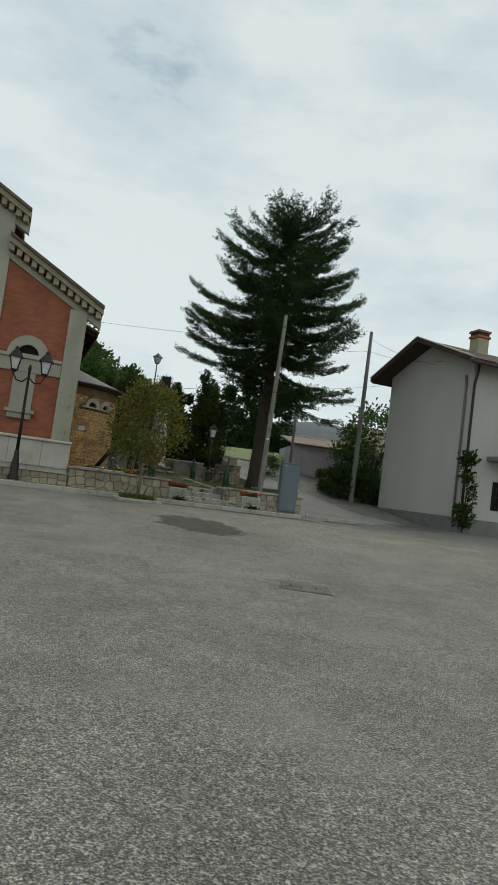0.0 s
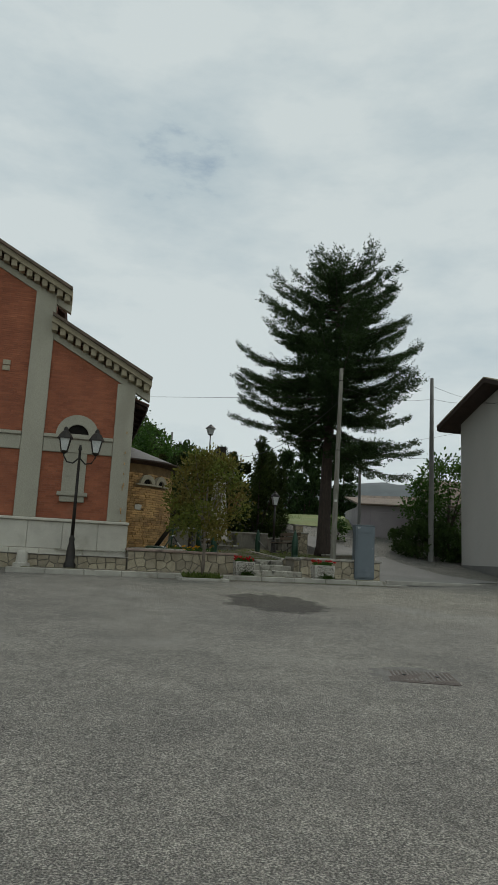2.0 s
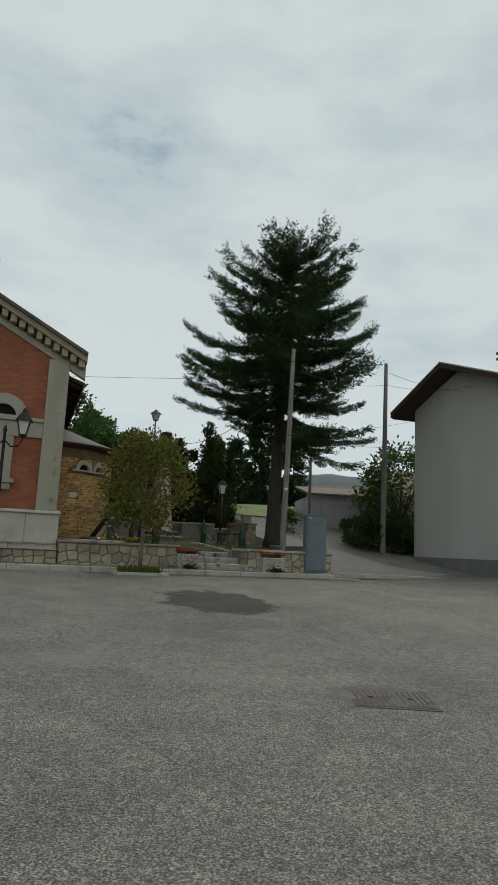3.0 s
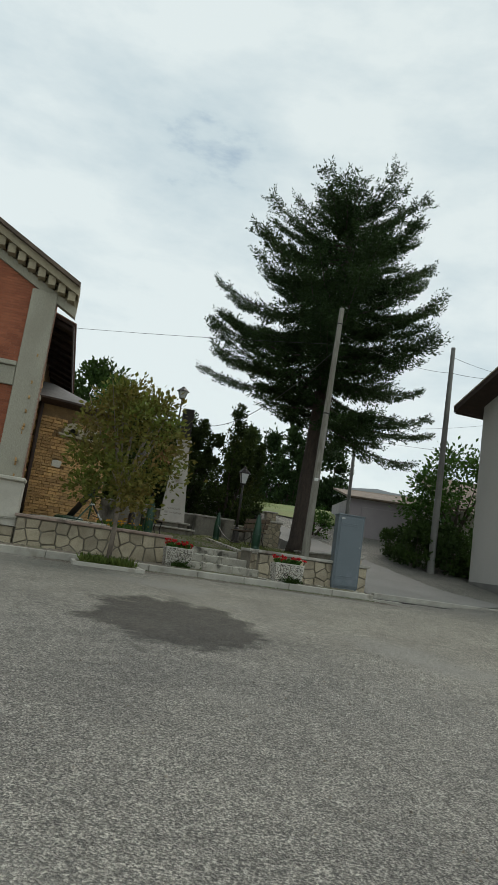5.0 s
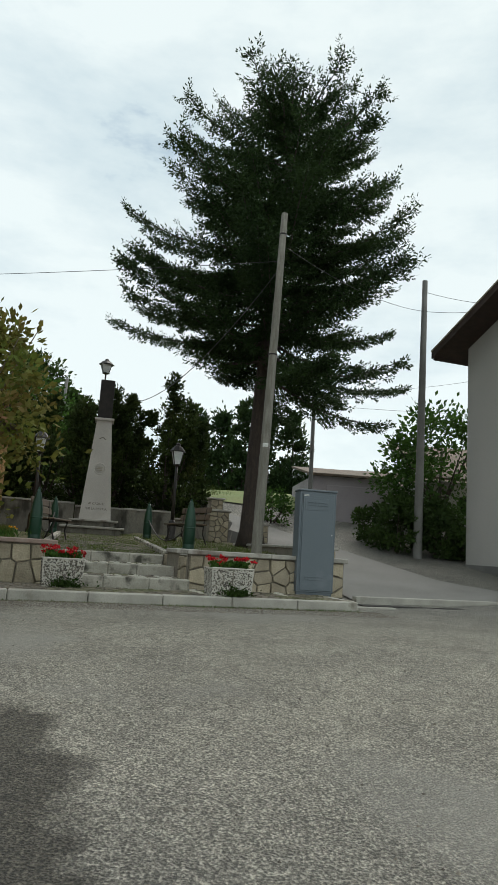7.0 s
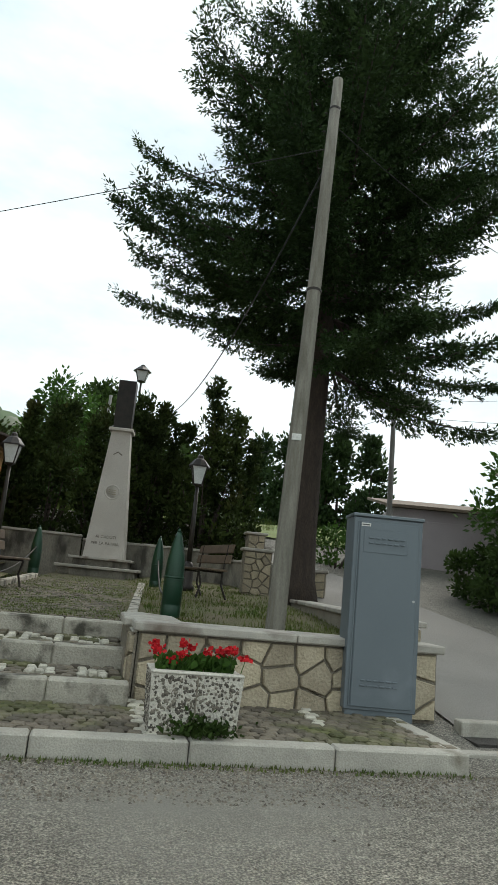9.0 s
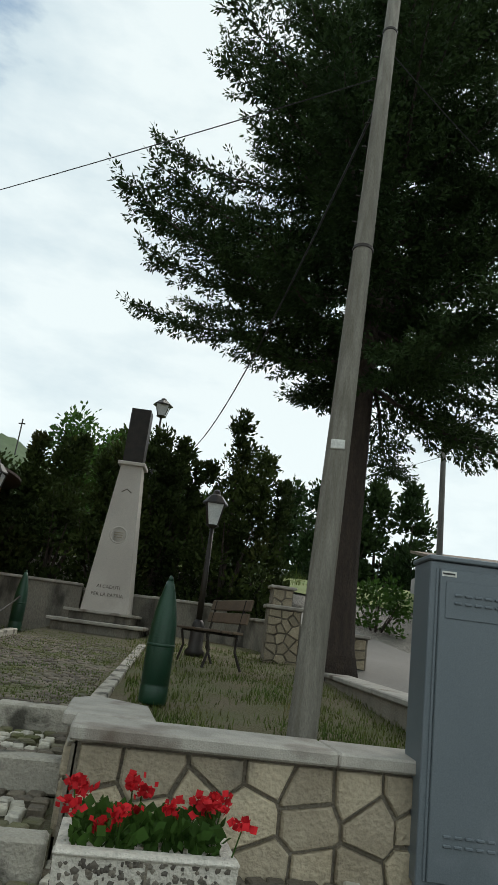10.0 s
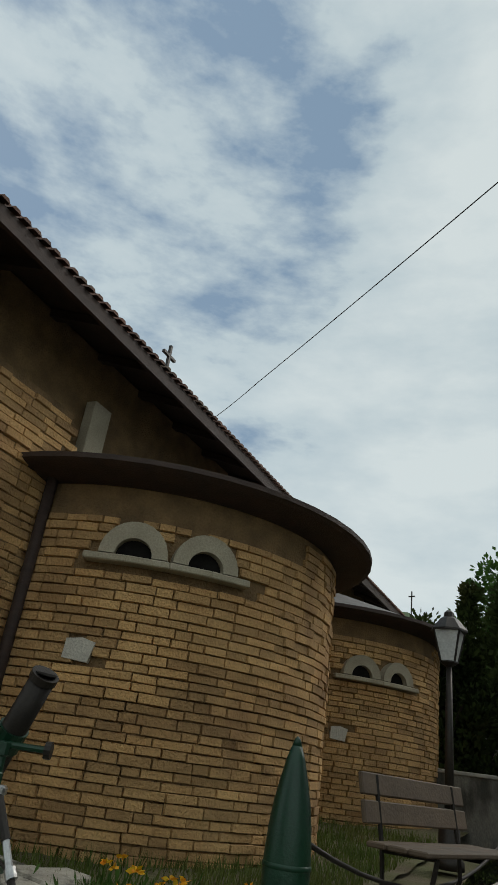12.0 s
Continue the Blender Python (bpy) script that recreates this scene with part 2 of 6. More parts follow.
LEAF = material("plum_tree_leaf", (0.12, 0.155, 0.03), (0.17, 0.125, 0.035), 0.9, 0.6, 0, 0, 20, (0.15, 0.075, 0.035), 0.8, 0.6, 0.3, 0.35, 0.3)
BRIGHTLEAF = material("bright_leaf", (0.065, 0.13, 0.025), (0.04, 0.09, 0.018), 0.9, 0.6, 0, 0, 20, None, 1, 0.5, 0.3, 0.35, 0.3)
BUSHLEAF = material("bush_leaf", (0.05, 0.085, 0.02), (0.03, 0.055, 0.014), 0.9, 0.7, 0, 0, 20, None, 1, 0.5, 0.3, 0.35, 0.2)
STAINED = material("stained_wall_render", (0.26, 0.24, 0.20), (0.19, 0.175, 0.145), 1.2, 0.95, 0, 0.3, 50, (0.06, 0.055, 0.045), 2.6, 0.48, 0, 0.5, 0, None, (1, 1, 0.4))
MARBLE = material("pale_marble", (0.56, 0.52, 0.47), (0.49, 0.45, 0.405), 1.5, 0.6, 0, 0.08, 70, (0.42, 0.38, 0.33), 1.2, 0.62)
ENGRAVE = material("engraved_letter_paint", (0.16, 0.13, 0.11), None, 10, 0.8)
BRONZE = material("dark_bronze", (0.03, 0.024, 0.02), (0.02, 0.017, 0.015), 6, 0.55, 0.5, 0.1, 40)
SHELLGREEN = material("dark_green_enamel", (0.007, 0.048, 0.022), (0.005, 0.034, 0.017), 3, 0.38, 0.1, 0.08, 60, (0.02, 0.04, 0.03), 2.5, 0.62)
BLACKIRON = material("black_painted_iron", (0.022, 0.019, 0.017), (0.035, 0.028, 0.022), 6, 0.5, 0.4, 0.1, 60)
STEEL = material("bright_steel", (0.55, 0.55, 0.54), (0.4, 0.4, 0.4), 8, 0.3, 0.9, 0.05, 60)
BENCHWOOD = material("bench_slat_wood", (0.12, 0.082, 0.052), (0.09, 0.062, 0.04), 6, 0.7, 0, 0.15, 40, None, 1, 0.5, 0.2, 0.15)
MILKGLASS = material("milky_lamp_glass", (0.60, 0.61, 0.60), (0.50, 0.52, 0.51), 5, 0.25, 0, 0, 40)
GRAVELCONC = material("pebble_concrete", (0.60, 0.57, 0.50), (0.50, 0.47, 0.41), 9, 0.85, 0, 0.5, 60)
PEBBLE = material("dark_pebble", (0.10, 0.085, 0.07), (0.19, 0.17, 0.14), 12, 0.8, 0, 0.2, 60, None, 1, 0.5, 0.5)
REDPETAL = material("red_petal", (0.60, 0.022, 0.03), (0.45, 0.015, 0.022), 30, 0.6, 0, 0, 20, None, 1, 0.5, 0.25, 0.35, 0.2)
YELLOWPETAL = material("yellow_petal", (0.72, 0.48, 0.02), (0.75, 0.27, 0.02), 20, 0.6, 0, 0, 20, None, 1, 0.5, 0.2, 0.35, 0.2)
WHITE = material("white_label", (0.68, 0.68, 0.64), (0.55, 0.55, 0.52), 20, 0.6)
CABLE = material("black_cable", (0.02, 0.02, 0.02), None, 10, 0.6)
HILL = material("far_hill_slope", (0.075, 0.115, 0.05), (0.055, 0.085, 0.04), 0.05, 0.95, 0, 0, 0.4, (0.23, 0.22, 0.18), 0.045, 0.56)
# the blue-grey is air haze over distance, put into the ridge's colour
FARHILL = material("hazed_far_hill", (0.10, 0.12, 0.125), (0.085, 0.10, 0.105), 0.01, 0.95, 0, 0, 0.1)
FARFIELD = material("far_field", (0.20, 0.18, 0.09), (0.11, 0.14, 0.05), 0.12, 0.95, 0, 0, 1.0)


# ---- mesh helpers ----
ANG = radians(19)
BASE = Matrix.Translation((0.35, 23.03, 0)) @ Matrix.Rotation(ANG, 4, "Z")   # a along the kerb, b away from the square


def W(a, b, z=0.0):
    return BASE @ Vector((a, b, z))


def to_ab(x, y):
    dx, dy = x - 0.35, y - 23.03
    return dx * math.cos(ANG) + dy * math.sin(ANG), -dx * math.sin(ANG) + dy * math.cos(ANG)


def at(x, y, z, deg=0.0):
    return pose(x, y, z, 0, 0, deg)


def finish(bm, name):
    bmesh.ops.recalc_face_normals(bm, faces=bm.faces[:])
    me = bpy.data.meshes.new(name)
    bm.to_mesh(me)
    bm.free()
    return me


def part(name, bm, mat, parent=None, label="", m=None, smooth=False):
    me = bm if isinstance(bm, bpy.types.Mesh) else finish(bm, name)
    if not me.materials:
        me.materials.append(mat)
    if smooth:
        me.polygons.foreach_set("use_smooth", [True] * len(me.polygons))
    ob = new(name, me)
    if parent:
        ob.parent = parent
    if m is not None:
        ob.matrix_basis = m
    return tagged(ob, label)


def thing(name, m, label, category, group="", kind=""):
    ob = new(name)
    ob.matrix_basis = m
    return tagged(ob, label, category, group, kind)


def pydata(name, verts, faces):
    me = bpy.data.meshes.new(name)
    me.from_pydata(verts, [], faces)
    me.update()
    return me


def box(x0, x1, y0, y1, z0, z1, bevel=0.0, bm=None, rot=None):
    b = bmesh.new()
    vs = [b.verts.new((x, y, z)) for z in (z0, z1) for y in (y0, y1) for x in (x0, x1)]
    for f in ((0, 2, 3, 1), (4, 5, 7, 6), (0, 1, 5, 4), (2, 6, 7, 3), (0, 4, 6, 2), (1, 3, 7, 5)):
        b.faces.new([vs[i] for i in f])
    if bevel:
        bmesh.ops.bevel(b, geom=b.edges[:], offset=bevel, segments=1, affect="EDGES")
    if rot is not None:
        b.transform(rot)
    return join(bm, b)


def join(bm, b):
    if bm is None:
        return b
    me = bpy.data.meshes.new("tmp")
    b.to_mesh(me)
    b.free()
    bm.from_mesh(me)
    bpy.data.meshes.remove(me)
    return bm


def prism(poly, h0, h1, axis="z", bm=None, bevel=0.0):
    """A polygon (2D) pulled from h0 to h1 along the axis."""
    b = bmesh.new()

    def put(p, h):
        return (p[0], p[1], h) if axis == "z" else ((p[0], h, p[1]) if axis == "y" else (h, p[0], p[1]))
    lo, hi = [b.verts.new(put(p, h0)) for p in poly], [b.verts.new(put(p, h1)) for p in poly]
    b.faces.new(lo), b.faces.new(hi)
    n = len(poly)
    for i in range(n):
        b.faces.new((lo[i], lo[(i + 1) % n], hi[(i + 1) % n], hi[i]))
    bmesh.ops.recalc_face_normals(b, faces=b.faces[:])
    if bevel:
        bmesh.ops.bevel(b, geom=b.edges[:], offset=bevel, segments=1, affect="EDGES")
    return join(bm, b)


def lathe(profile, n=20, bm=None, centre=(0, 0)):
    """Rings of (radius, z) turned round the z axis."""
    b = bmesh.new()
    rings = [[b.verts.new((centre[0] + r * math.cos(2 * math.pi * i / n), centre[1] + r * math.sin(2 * math.pi * i / n), z)) for i in range(n)] for r, z in profile]
    for p, q in zip(rings, rings[1:]):
        for i in range(n):
            b.faces.new((p[i], p[(i + 1) % n], q[(i + 1) % n], q[i]))
    b.faces.new(rings[0][::-1]), b.faces.new(rings[-1])
    return join(bm, b)


def tube(points, radii, n=8, bm=None):
    """A round bar through the points, with one radius or one each."""
    pts = [Vector(p) for p in points]
    if isinstance(radii, (int, float)):
        radii = [radii] * len(pts)
    b = bmesh.new()
    rings = []
    for i, p in enumerate(pts):
        d = (pts[min(i + 1, len(pts) - 1)] - pts[max(i - 1, 0)]).normalized()
        side = d.cross(Vector((0, 0, 1)) if abs(d.z) < 0.9 else Vector((1, 0, 0))).normalized()
        up = side.cross(d)
        rings.append([b.verts.new(p + (side * math.cos(2 * math.pi * k / n) + up * math.sin(2 * math.pi * k / n)) * radii[i]) for k in range(n)])
    for p, q in zip(rings, rings[1:]):
        for k in range(n):
            b.faces.new((p[k], p[(k + 1) % n], q[(k + 1) % n], q[k]))
    b.faces.new(rings[0][::-1]), b.faces.new(rings[-1])
    return join(bm, b)


def smoothstep(lo, hi, v):
    k = min(1.0, max(0.0, (v - lo) / (hi - lo)))
    return k * k * (3 - 2 * k)


def square_z(x, y):
    """Height of the asphalt square and of the lane that climbs behind it."""
    a, b = to_ab(x, y)
    z = -0.56 + 0.56 * smoothstep(-15.5, -1.0, b)
    z += 0.22 * smoothstep(4, 9, a) * smoothstep(-14, -3, b)
    if b > 1.0:
        k = min(b, 16.0) - 1.0
        z += 0.03 + 0.09 * k + 0.006 * k * k - 0.10 * smoothstep(4, 9, a) * min(1.0, k)
    return z


def terrace_z(b):
    return 0.62 + 0.045 * max(0.0, min(b, 12.5) - 3.0)


# ---- ground ----
def sheet(name, x0, x1, y0, y1, step, height, keep=lambda x, y: True):
    nx, ny = int((x1 - x0) / step) + 1, int((y1 - y0) / step) + 1
    verts = [(x0 + i * step, y0 + j * step, height(x0 + i * step, y0 + j * step)) for j in range(ny) for i in range(nx)]
    faces = [(j * nx + i, j * nx + i + 1, j * nx + nx + i + 1, j * nx + nx + i) for j in range(ny - 1) for i in range(nx - 1)
             if keep(x0 + (i + 0.5) * step, y0 + (j + 0.5) * step)]
    return pydata(name, verts, faces)


def ground_z(x, y):
    """The one sheet: the square and lane near by, a field rising beyond."""
    a, b = to_ab(x, y)
    z = square_z(x, y)
    if b > 1.6 and a < 2.72 + 0.09 * (b - 1.6) and b < 15.5:
        z = 0.0
    if b > 16:
        z += 0.03 * min(b - 16, 60)
    return z + 0.012 * noise.noise(Vector((x * 0.35, y * 0.35, 0)))


ground = part("ground", sheet("ground", -44, 60, -30, 74, 0.5, ground_z), ASPHALT, None, "", None, True)
tagged(ground, "grey worn asphalt of the open village square", "ground", "", "structure")
far_sheet = sheet("far_ground", -700, 700, -700, 700, 20, lambda x, y: -1.0 + (0.0 if max(abs(x), abs(y)) < 90 else 0.02 * max(0, y - 60)), lambda x, y: not (-30 < x < 45 and -20 < y < 60))
tagged(part("ground", far_sheet, FARFIELD), "distant fields round the village", "ground", "", "structure")


def flat_patch(name, cx, cy, rx, ry, mat, label, lift, seed, turn=0.0, jag=0.25):
    """A thin uneven patch lying on the asphalt."""
    rnd = random.Random(seed)
    n = 56
    verts, faces = [], []
    for ring, k in enumerate((0.0, 0.4, 0.75, 1.0)):
        for i in range(n):
            th = 2 * math.pi * i / n
            w = 1 + jag * (noise.noise(Vector((2.2 * math.cos(th), 2.2 * math.sin(th), seed))) + 0.5 * noise.noise(Vector((6 * math.cos(th), 6 * math.sin(th), seed)))) * k
            dx, dy = rx * k * w * math.cos(th), ry * k * w * math.sin(th)
            x, y = cx + dx * math.cos(turn) - dy * math.sin(turn), cy + dx * math.sin(turn) + dy * math.cos(turn)
            verts.append((x, y, ground_z(x, y) + (lift if ring < 3 else 0.002)))
    for ring in range(3):
        for i in range(n):
            p, q = ring * n + i, ring * n + (i + 1) % n
            faces.append((p, q, q + n, p + n))
    ob = part(name, pydata(name, verts, faces), mat)
    return tagged(ob, label, "ground patch", "", "structure")


flat_patch("asphalt_repair", 0.82, 10.40, 0.50, 0.40, PATCH, "cracked darker asphalt repair round an iron cover", 0.006, 5, 0.2, 0.3)
SLOPE = Vector((-(ground_z(1.09, 10.34) - ground_z(0.49, 10.34)) / 0.6, -(ground_z(0.79, 10.64) - ground_z(0.79, 10.04)) / 0.6, 1)).normalized()
cover = thing("manhole_cover", Matrix.Translation((0.85, 10.32, ground_z(0.85, 10.32) - 0.006)) @ SLOPE.to_track_quat("Z", "Y").to_matrix().to_4x4() @ Matrix.Rotation(radians(-16), 4, "Z") @ Matrix.Diagonal((0.86, 0.86, 1, 1)), "rusty square ribbed iron manhole cover in the asphalt", "manhole cover")
part("frame", box(-0.42, 0.42, -0.36, 0.36, -0.02, 0.012, 0.006), IRON, cover)
for i in range(13):
    part("rib", box(-0.36 + i * 0.057, -0.33 + i * 0.057, -0.31, 0.31, 0.0115, 0.0145, 0.001), IRON, cover)
for dx in (-0.2, 0.2):
    part("lifting_hole", lathe([(0.025, 0.011), (0.025, 0.0215)], 10, None, (dx, 0.03)), CABLE, cover)

# lane behind the square
lane_v, lane_f = [], []
N = 26
for i in range(N + 1):
    b = 1.35 + i * 0.62
    bend = 0.055 * max(0, b - 5) ** 2
    lo, hi = 2.95 + 0.095 * (b - 1.35) - bend * 0.9, 6.6 - 0.05 * b - bend * 0.45 + 1.2 * smoothstep(4, 1, b)
    for k in range(7):
        p = W(lo + (hi - lo) * k / 6, b)
        lane_v.append((p.x, p.y, ground_z(p.x, p.y) + 0.02))
for i in range(N):
    for k in range(6):
        lane_f.append((i * 7 + k, i * 7 + k + 1, i * 7 + k + 8, i * 7 + k + 7))
tagged(part("road", pydata("road", lane_v, lane_f), ROADTAR), "pale grey lane climbing away behind the square", "road", "", "structure")
# concrete drain across the lane's mouth
drain = thing("drain_channel", BASE @ Matrix.Translation((0, 0, 0.0)), "concrete edged drain channel across the lane mouth", "drain", "", "structure")
part("edge", box(2.9, 9.2, 1.12, 1.26, -0.1, 0.15, 0.01), KERB, drain, "pale concrete edge")
part("edge", box(2.4, 3.3, 0.5, 0.62, -0.1, 0.03, 0.01), KERB, drain)
part("gutter", box(2.9, 9.0, 0.86, 1.12, -0.1, 0.025), STAIN, drain, "dark wet gutter")

# ---- pavement with kerb ----
pavement = thing("pavement", BASE, "cobbled pavement and kerb in front of the garden wall", "pavement", "", "structure")
part("bed", box(-8.6, 2.35, 0.14, 1.42, -0.3, 0.105), JOINT, pavement)
for i in range(11):
    a1 = 2.3 - i * 1.0
    part("kerbstone", box(a1 - 0.994, a1 - 0.002, -0.02 + 0.004 * (i % 3), 0.135, -0.25, 0.14, 0.014), KERB, pavement)
part("kerbstone", box(2.18, 2.33, 0.14, 1.35, -0.25, 0.139, 0.014), KERB, pavement)

# ---- steps ----
STEPS = [(1.05, 0.30), (1.98, 0.46), (2.98, 0.62)]
stairs = thing("garden_steps", BASE, "three shallow worn stone steps with cobbled treads", "steps", "", "structure")
rs = random.Random(11)
for i, (b0, z) in enumerate(STEPS):
    edges = [-2.06, -1.35 + rs.uniform(-.2, .2), -0.7 + rs.uniform(-.15, .15), -0.045]
    for e0, e1 in zip(edges, edges[1:]):
        part("nosing", box(e0 + 0.002, e1 - 0.002, b0, b0 + 0.17, z - 0.2, z, 0.016), STEP, stairs, "worn pale nosing stone")
    b1 = STEPS[i + 1][0] if i < 2 else b0 + 0.2
    part("tread_bed", box(-2.06, -0.045, b0 + 0.17, b1, z - 0.3, z - 0.045), JOINT, stairs)

# ---- terrace ----
terr = bmesh.new()
grid = []
for j in range(40):
    b = 3.15 + j * 0.32
    row = []
    for i in range(31):
        a = -2.06 + i * 0.083 + 0.09 * (b - 3.15) * 0.95
        row.append(terr.verts.new(W(a, b, terrace_z(b) - 0.045)))
    grid.append(row)
for r0, r1 in zip(grid, grid[1:]):
    for i in range(30):
        terr.faces.new((r0[i], r0[i + 1], r1[i + 1], r1[i]))
tagged(part("terrace", terr, JOINT), "mossy cobbled terrace in front of the monument", "terrace", "", "structure")


def bed(name, a0, a1, b0, b1, zf, label, shear=0.0):
    v, f = [], []
    na, nb = max(2, int((a1 - a0) / 0.25)), max(2, int((b1 - b0) / 0.25))
    for j in range(nb + 1):
        for i in range(na + 1):
            b = b0 + (b1 - b0) * j / nb
            a = a0 + (a1 - a0 + shear * (b - b0)) * i / na
            p = W(a, b)
            v.append((p.x, p.y, zf(a, b) + 0.03 * noise.noise(Vector((a * 2, b * 2, 4)))))
    for j in range(nb):
        for i in range(na):
            k = j * (na + 1) + i
            f.append((k, k + 1, k + na + 2, k + na + 1))
    return tagged(part(name, pydata(name, v, f), SOIL), label, "lawn", "", "structure")


bed("lawn", 0.0, 2.95, 1.7, 13.5, lambda a, b: terrace_z(b) + 0.05 - 0.12 * smoothstep(-0.1, 0.9, 0.09 * (b - 3.15) + 0.25 - a), "patchy grass bed beneath the spruce", 0.09)


# ---- stone-faced garden walls ----
def clip(poly, px, py, nx, ny):
    out = []
    for i in range(len(poly)):
        p, q = poly[i], poly[(i + 1) % len(poly)]
        dp, dq = (p[0] - px) * nx + (p[1] - py) * ny, (q[0] - px) * nx + (q[1] - py) * ny
        if dp <= 0:
            out.append(p)
        if dp * dq < 0:
            k = dp / (dp - dq)
            out.append((p[0] + (q[0] - p[0]) * k, p[1] + (q[1] - p[1]) * k))
    return out


def crazy_stones(length, height, size, seed, gap=0.02):
    """Irregular polygons that fill a face length x height, with joints between them."""
    rnd = random.Random(seed)
    nx, ny = max(1, round(length / size)), max(1, round(height / (size * 0.85)))
    seeds = [((i + 0.5 + rnd.uniform(-.38, .38)) * length / nx, (j + 0.5 + rnd.uniform(-.36, .36)) * height / ny) for i in range(nx) for j in range(ny)]
    polys = []
    for s in seeds:
        poly = [(gap, gap), (length - gap, gap), (length - gap, height - gap), (gap, height - gap)]
        for o in seeds:
            if o is s or abs(o[0] - s[0]) > 3 * size:
                continue
            dx, dy = o[0] - s[0], o[1] - s[1]
            d = math.hypot(dx, dy)
            k = d / 2 - gap * rnd.uniform(0.4, 0.8)
            poly = clip(poly, s[0] + dx / d * k, s[1] + dy / d * k, dx / d, dy / d)
            if len(poly) < 3:
                break
        if len(poly) >= 3:
            polys.append(poly)
    return polys


def stone_wall(name, p0, p1, z0, z1, thick, cap, label, size=0.27, seed=1, face_back=False, cap_over=0.05, cap_name="coping", capmat=None, drop=0.0, cap_step=1.3):
    """A rubble-faced wall from p0 to p1 (its left face as seen walking p1->p0 is the visible one), with coping slabs."""
    p0, p1 = Vector(p0), Vector(p1)
    L = (p1 - p0).length
    turn = math.atan2(p1.y - p0.y, p1.x - p0.x)
    th = thing(name, Matrix.Translation((p0.x, p0.y, 0)) @ Matrix.Rotation(turn, 4, "Z"), label, "wall", "", "structure")
    part("core", box(0, L, 0.03, thick, z0 - 0.3, z1 - cap - 0.002), MORTAR, th)
    rnd = random.Random(seed)
    for poly in crazy_stones(L, z1 - cap - z0, size, seed):
        out = rnd.uniform(0.0, 0.018)
        cx, cy = sum(p[0] for p in poly) / len(poly), sum(p[1] for p in poly) / len(poly)
        b = bmesh.new()
        back = [b.verts.new((x, 0.045, z0 + y)) for x, y in poly]
        mid = [b.verts.new((x, 0.012 - out, z0 + y)) for x, y in poly]
        front = [b.verts.new((cx + (x - cx) * 0.93, -out, z0 + cy + (y - cy) * 0.93)) for x, y in poly]
        n = len(poly)
        for A, B in ((back, mid), (mid, front)):
            for i in range(n):
                b.faces.new((A[i], A[(i + 1) % n], B[(i + 1) % n], B[i]))
        b.faces.new(front)
        part("stone", b, STONE, th)
    k = max(1, round(L / cap_step))
    for i in range(k):
        part(cap_name, box(L * i / k + 0.002 - (cap_over if i == 0 else 0), L * (i + 1) / k - 0.002 + (cap_over if i == k - 1 else 0), -cap_over, thick + cap_over * 0.6, z1 - cap, z1, 0.012), capmat or CAP, th)
    return th


stone_wall("garden_wall", W(0.0, 1.36), W(2.78, 1.36), 0.08, 0.76, 0.36, 0.075, "low wall faced with crazy stone under a granite coping", 0.27, 4)
tagged(part("wall_slab", prism([(-0.12, 1.76), (0.42, 1.76), (0.40, 2.45), (0.05, 2.75), (-0.12, 2.5)], 0.684, 0.759, "z", None, 0.012), CAP, None, "", BASE), "granite slab closing the wall beside the steps", "coping", "", "structure")
part("core", box(-0.08, 0.36, 1.76, 2.55, 0.1, 0.683), MORTAR, bpy.data.objects["wall_slab"])
stone_wall("step_side_wall", W(-0.06, 2.9), W(-0.06, 1.38), 0.2, 0.68, 0.05, 0.02, "stone cheek beside the garden steps", 0.25, 9, False, 0.0)
stone_wall("garden_wall", W(-5.4, 1.56), W(-2.08, 1.56), -0.08, 0.775, 0.4, 0.07, "long low wall faced with crazy stone, reddish coping", 0.27, 6, capmat=REDCAP)
stone_wall("garden_wall", W(-2.08, 1.62), W(-2.08, 3.35), 0.15, 0.765, 0.42, 0.07, "short stone wall flanking the steps", 0.28, 8)
stone_wall("lane_wall", W(2.80, 1.76), W(3.42, 8.3), 0.1, 0.95, 0.3, 0.06, "low stone wall along the lane", 0.3, 12)
stone_wall("lane_wall_pier", W(3.38, 8.35), W(4.0, 8.1), 0.5, 1.54, 0.4, 0.06, "end pier of the lane wall with stone facing", 0.2, 13)
stone_wall("wall_base", W(-17.5, 1.45), W(-5.42, 1.56), -0.12, 0.50, 0.5, 0.02, "crazy stone base in front of the church plinth", 0.28, 14)


# ---- church ----
CH = Matrix.Translation((-4.22, 17.93, 0)) @ Matrix.Rotation(radians(17), 4, "Z")   # x along the facade to the right end at 0, y along the side
church = thing("church", CH, "brick fronted village church with two sandstone apses", "church")
AX = 0.05   # centre line of the apses
HW, EAVE_X, EAVE_Z = 4.25, 0.76, 5.33   # half width of the front; edge of the aisle roof


def gable(x):
    """Top edge of the facade."""
    d = abs(x + HW)
    return (8.0 - 0.60 * d) if d < 2.3 else (6.85 - 0.60 * d + 0.35)


FACE = Matrix.Translation((0.30, 5.5, -0.25)) @ Matrix.Scale(1.36, 4)   # the front stands off the side wall


def fpart(name, bm, mat, parent=None, label="", m=None):
    """A part of the front, laid out in the front's own measure."""
    ob = part(name, bm, mat, parent, label)
    ob.data.transform(FACE if m is None else FACE @ m)
    return ob


fpart("facade_wall", prism([(-2 * HW, 0), (0, 0), (0, 4.5), (-HW + 2.3, 5.75), (-HW + 2.3, 6.5), (-HW, 7.95), (-HW - 2.3, 6.5), (-HW - 2.3, 5.75), (-2 * HW, 4.5)], 0.0, 0.35, "y"), BRICKJ, church, "red brick front")
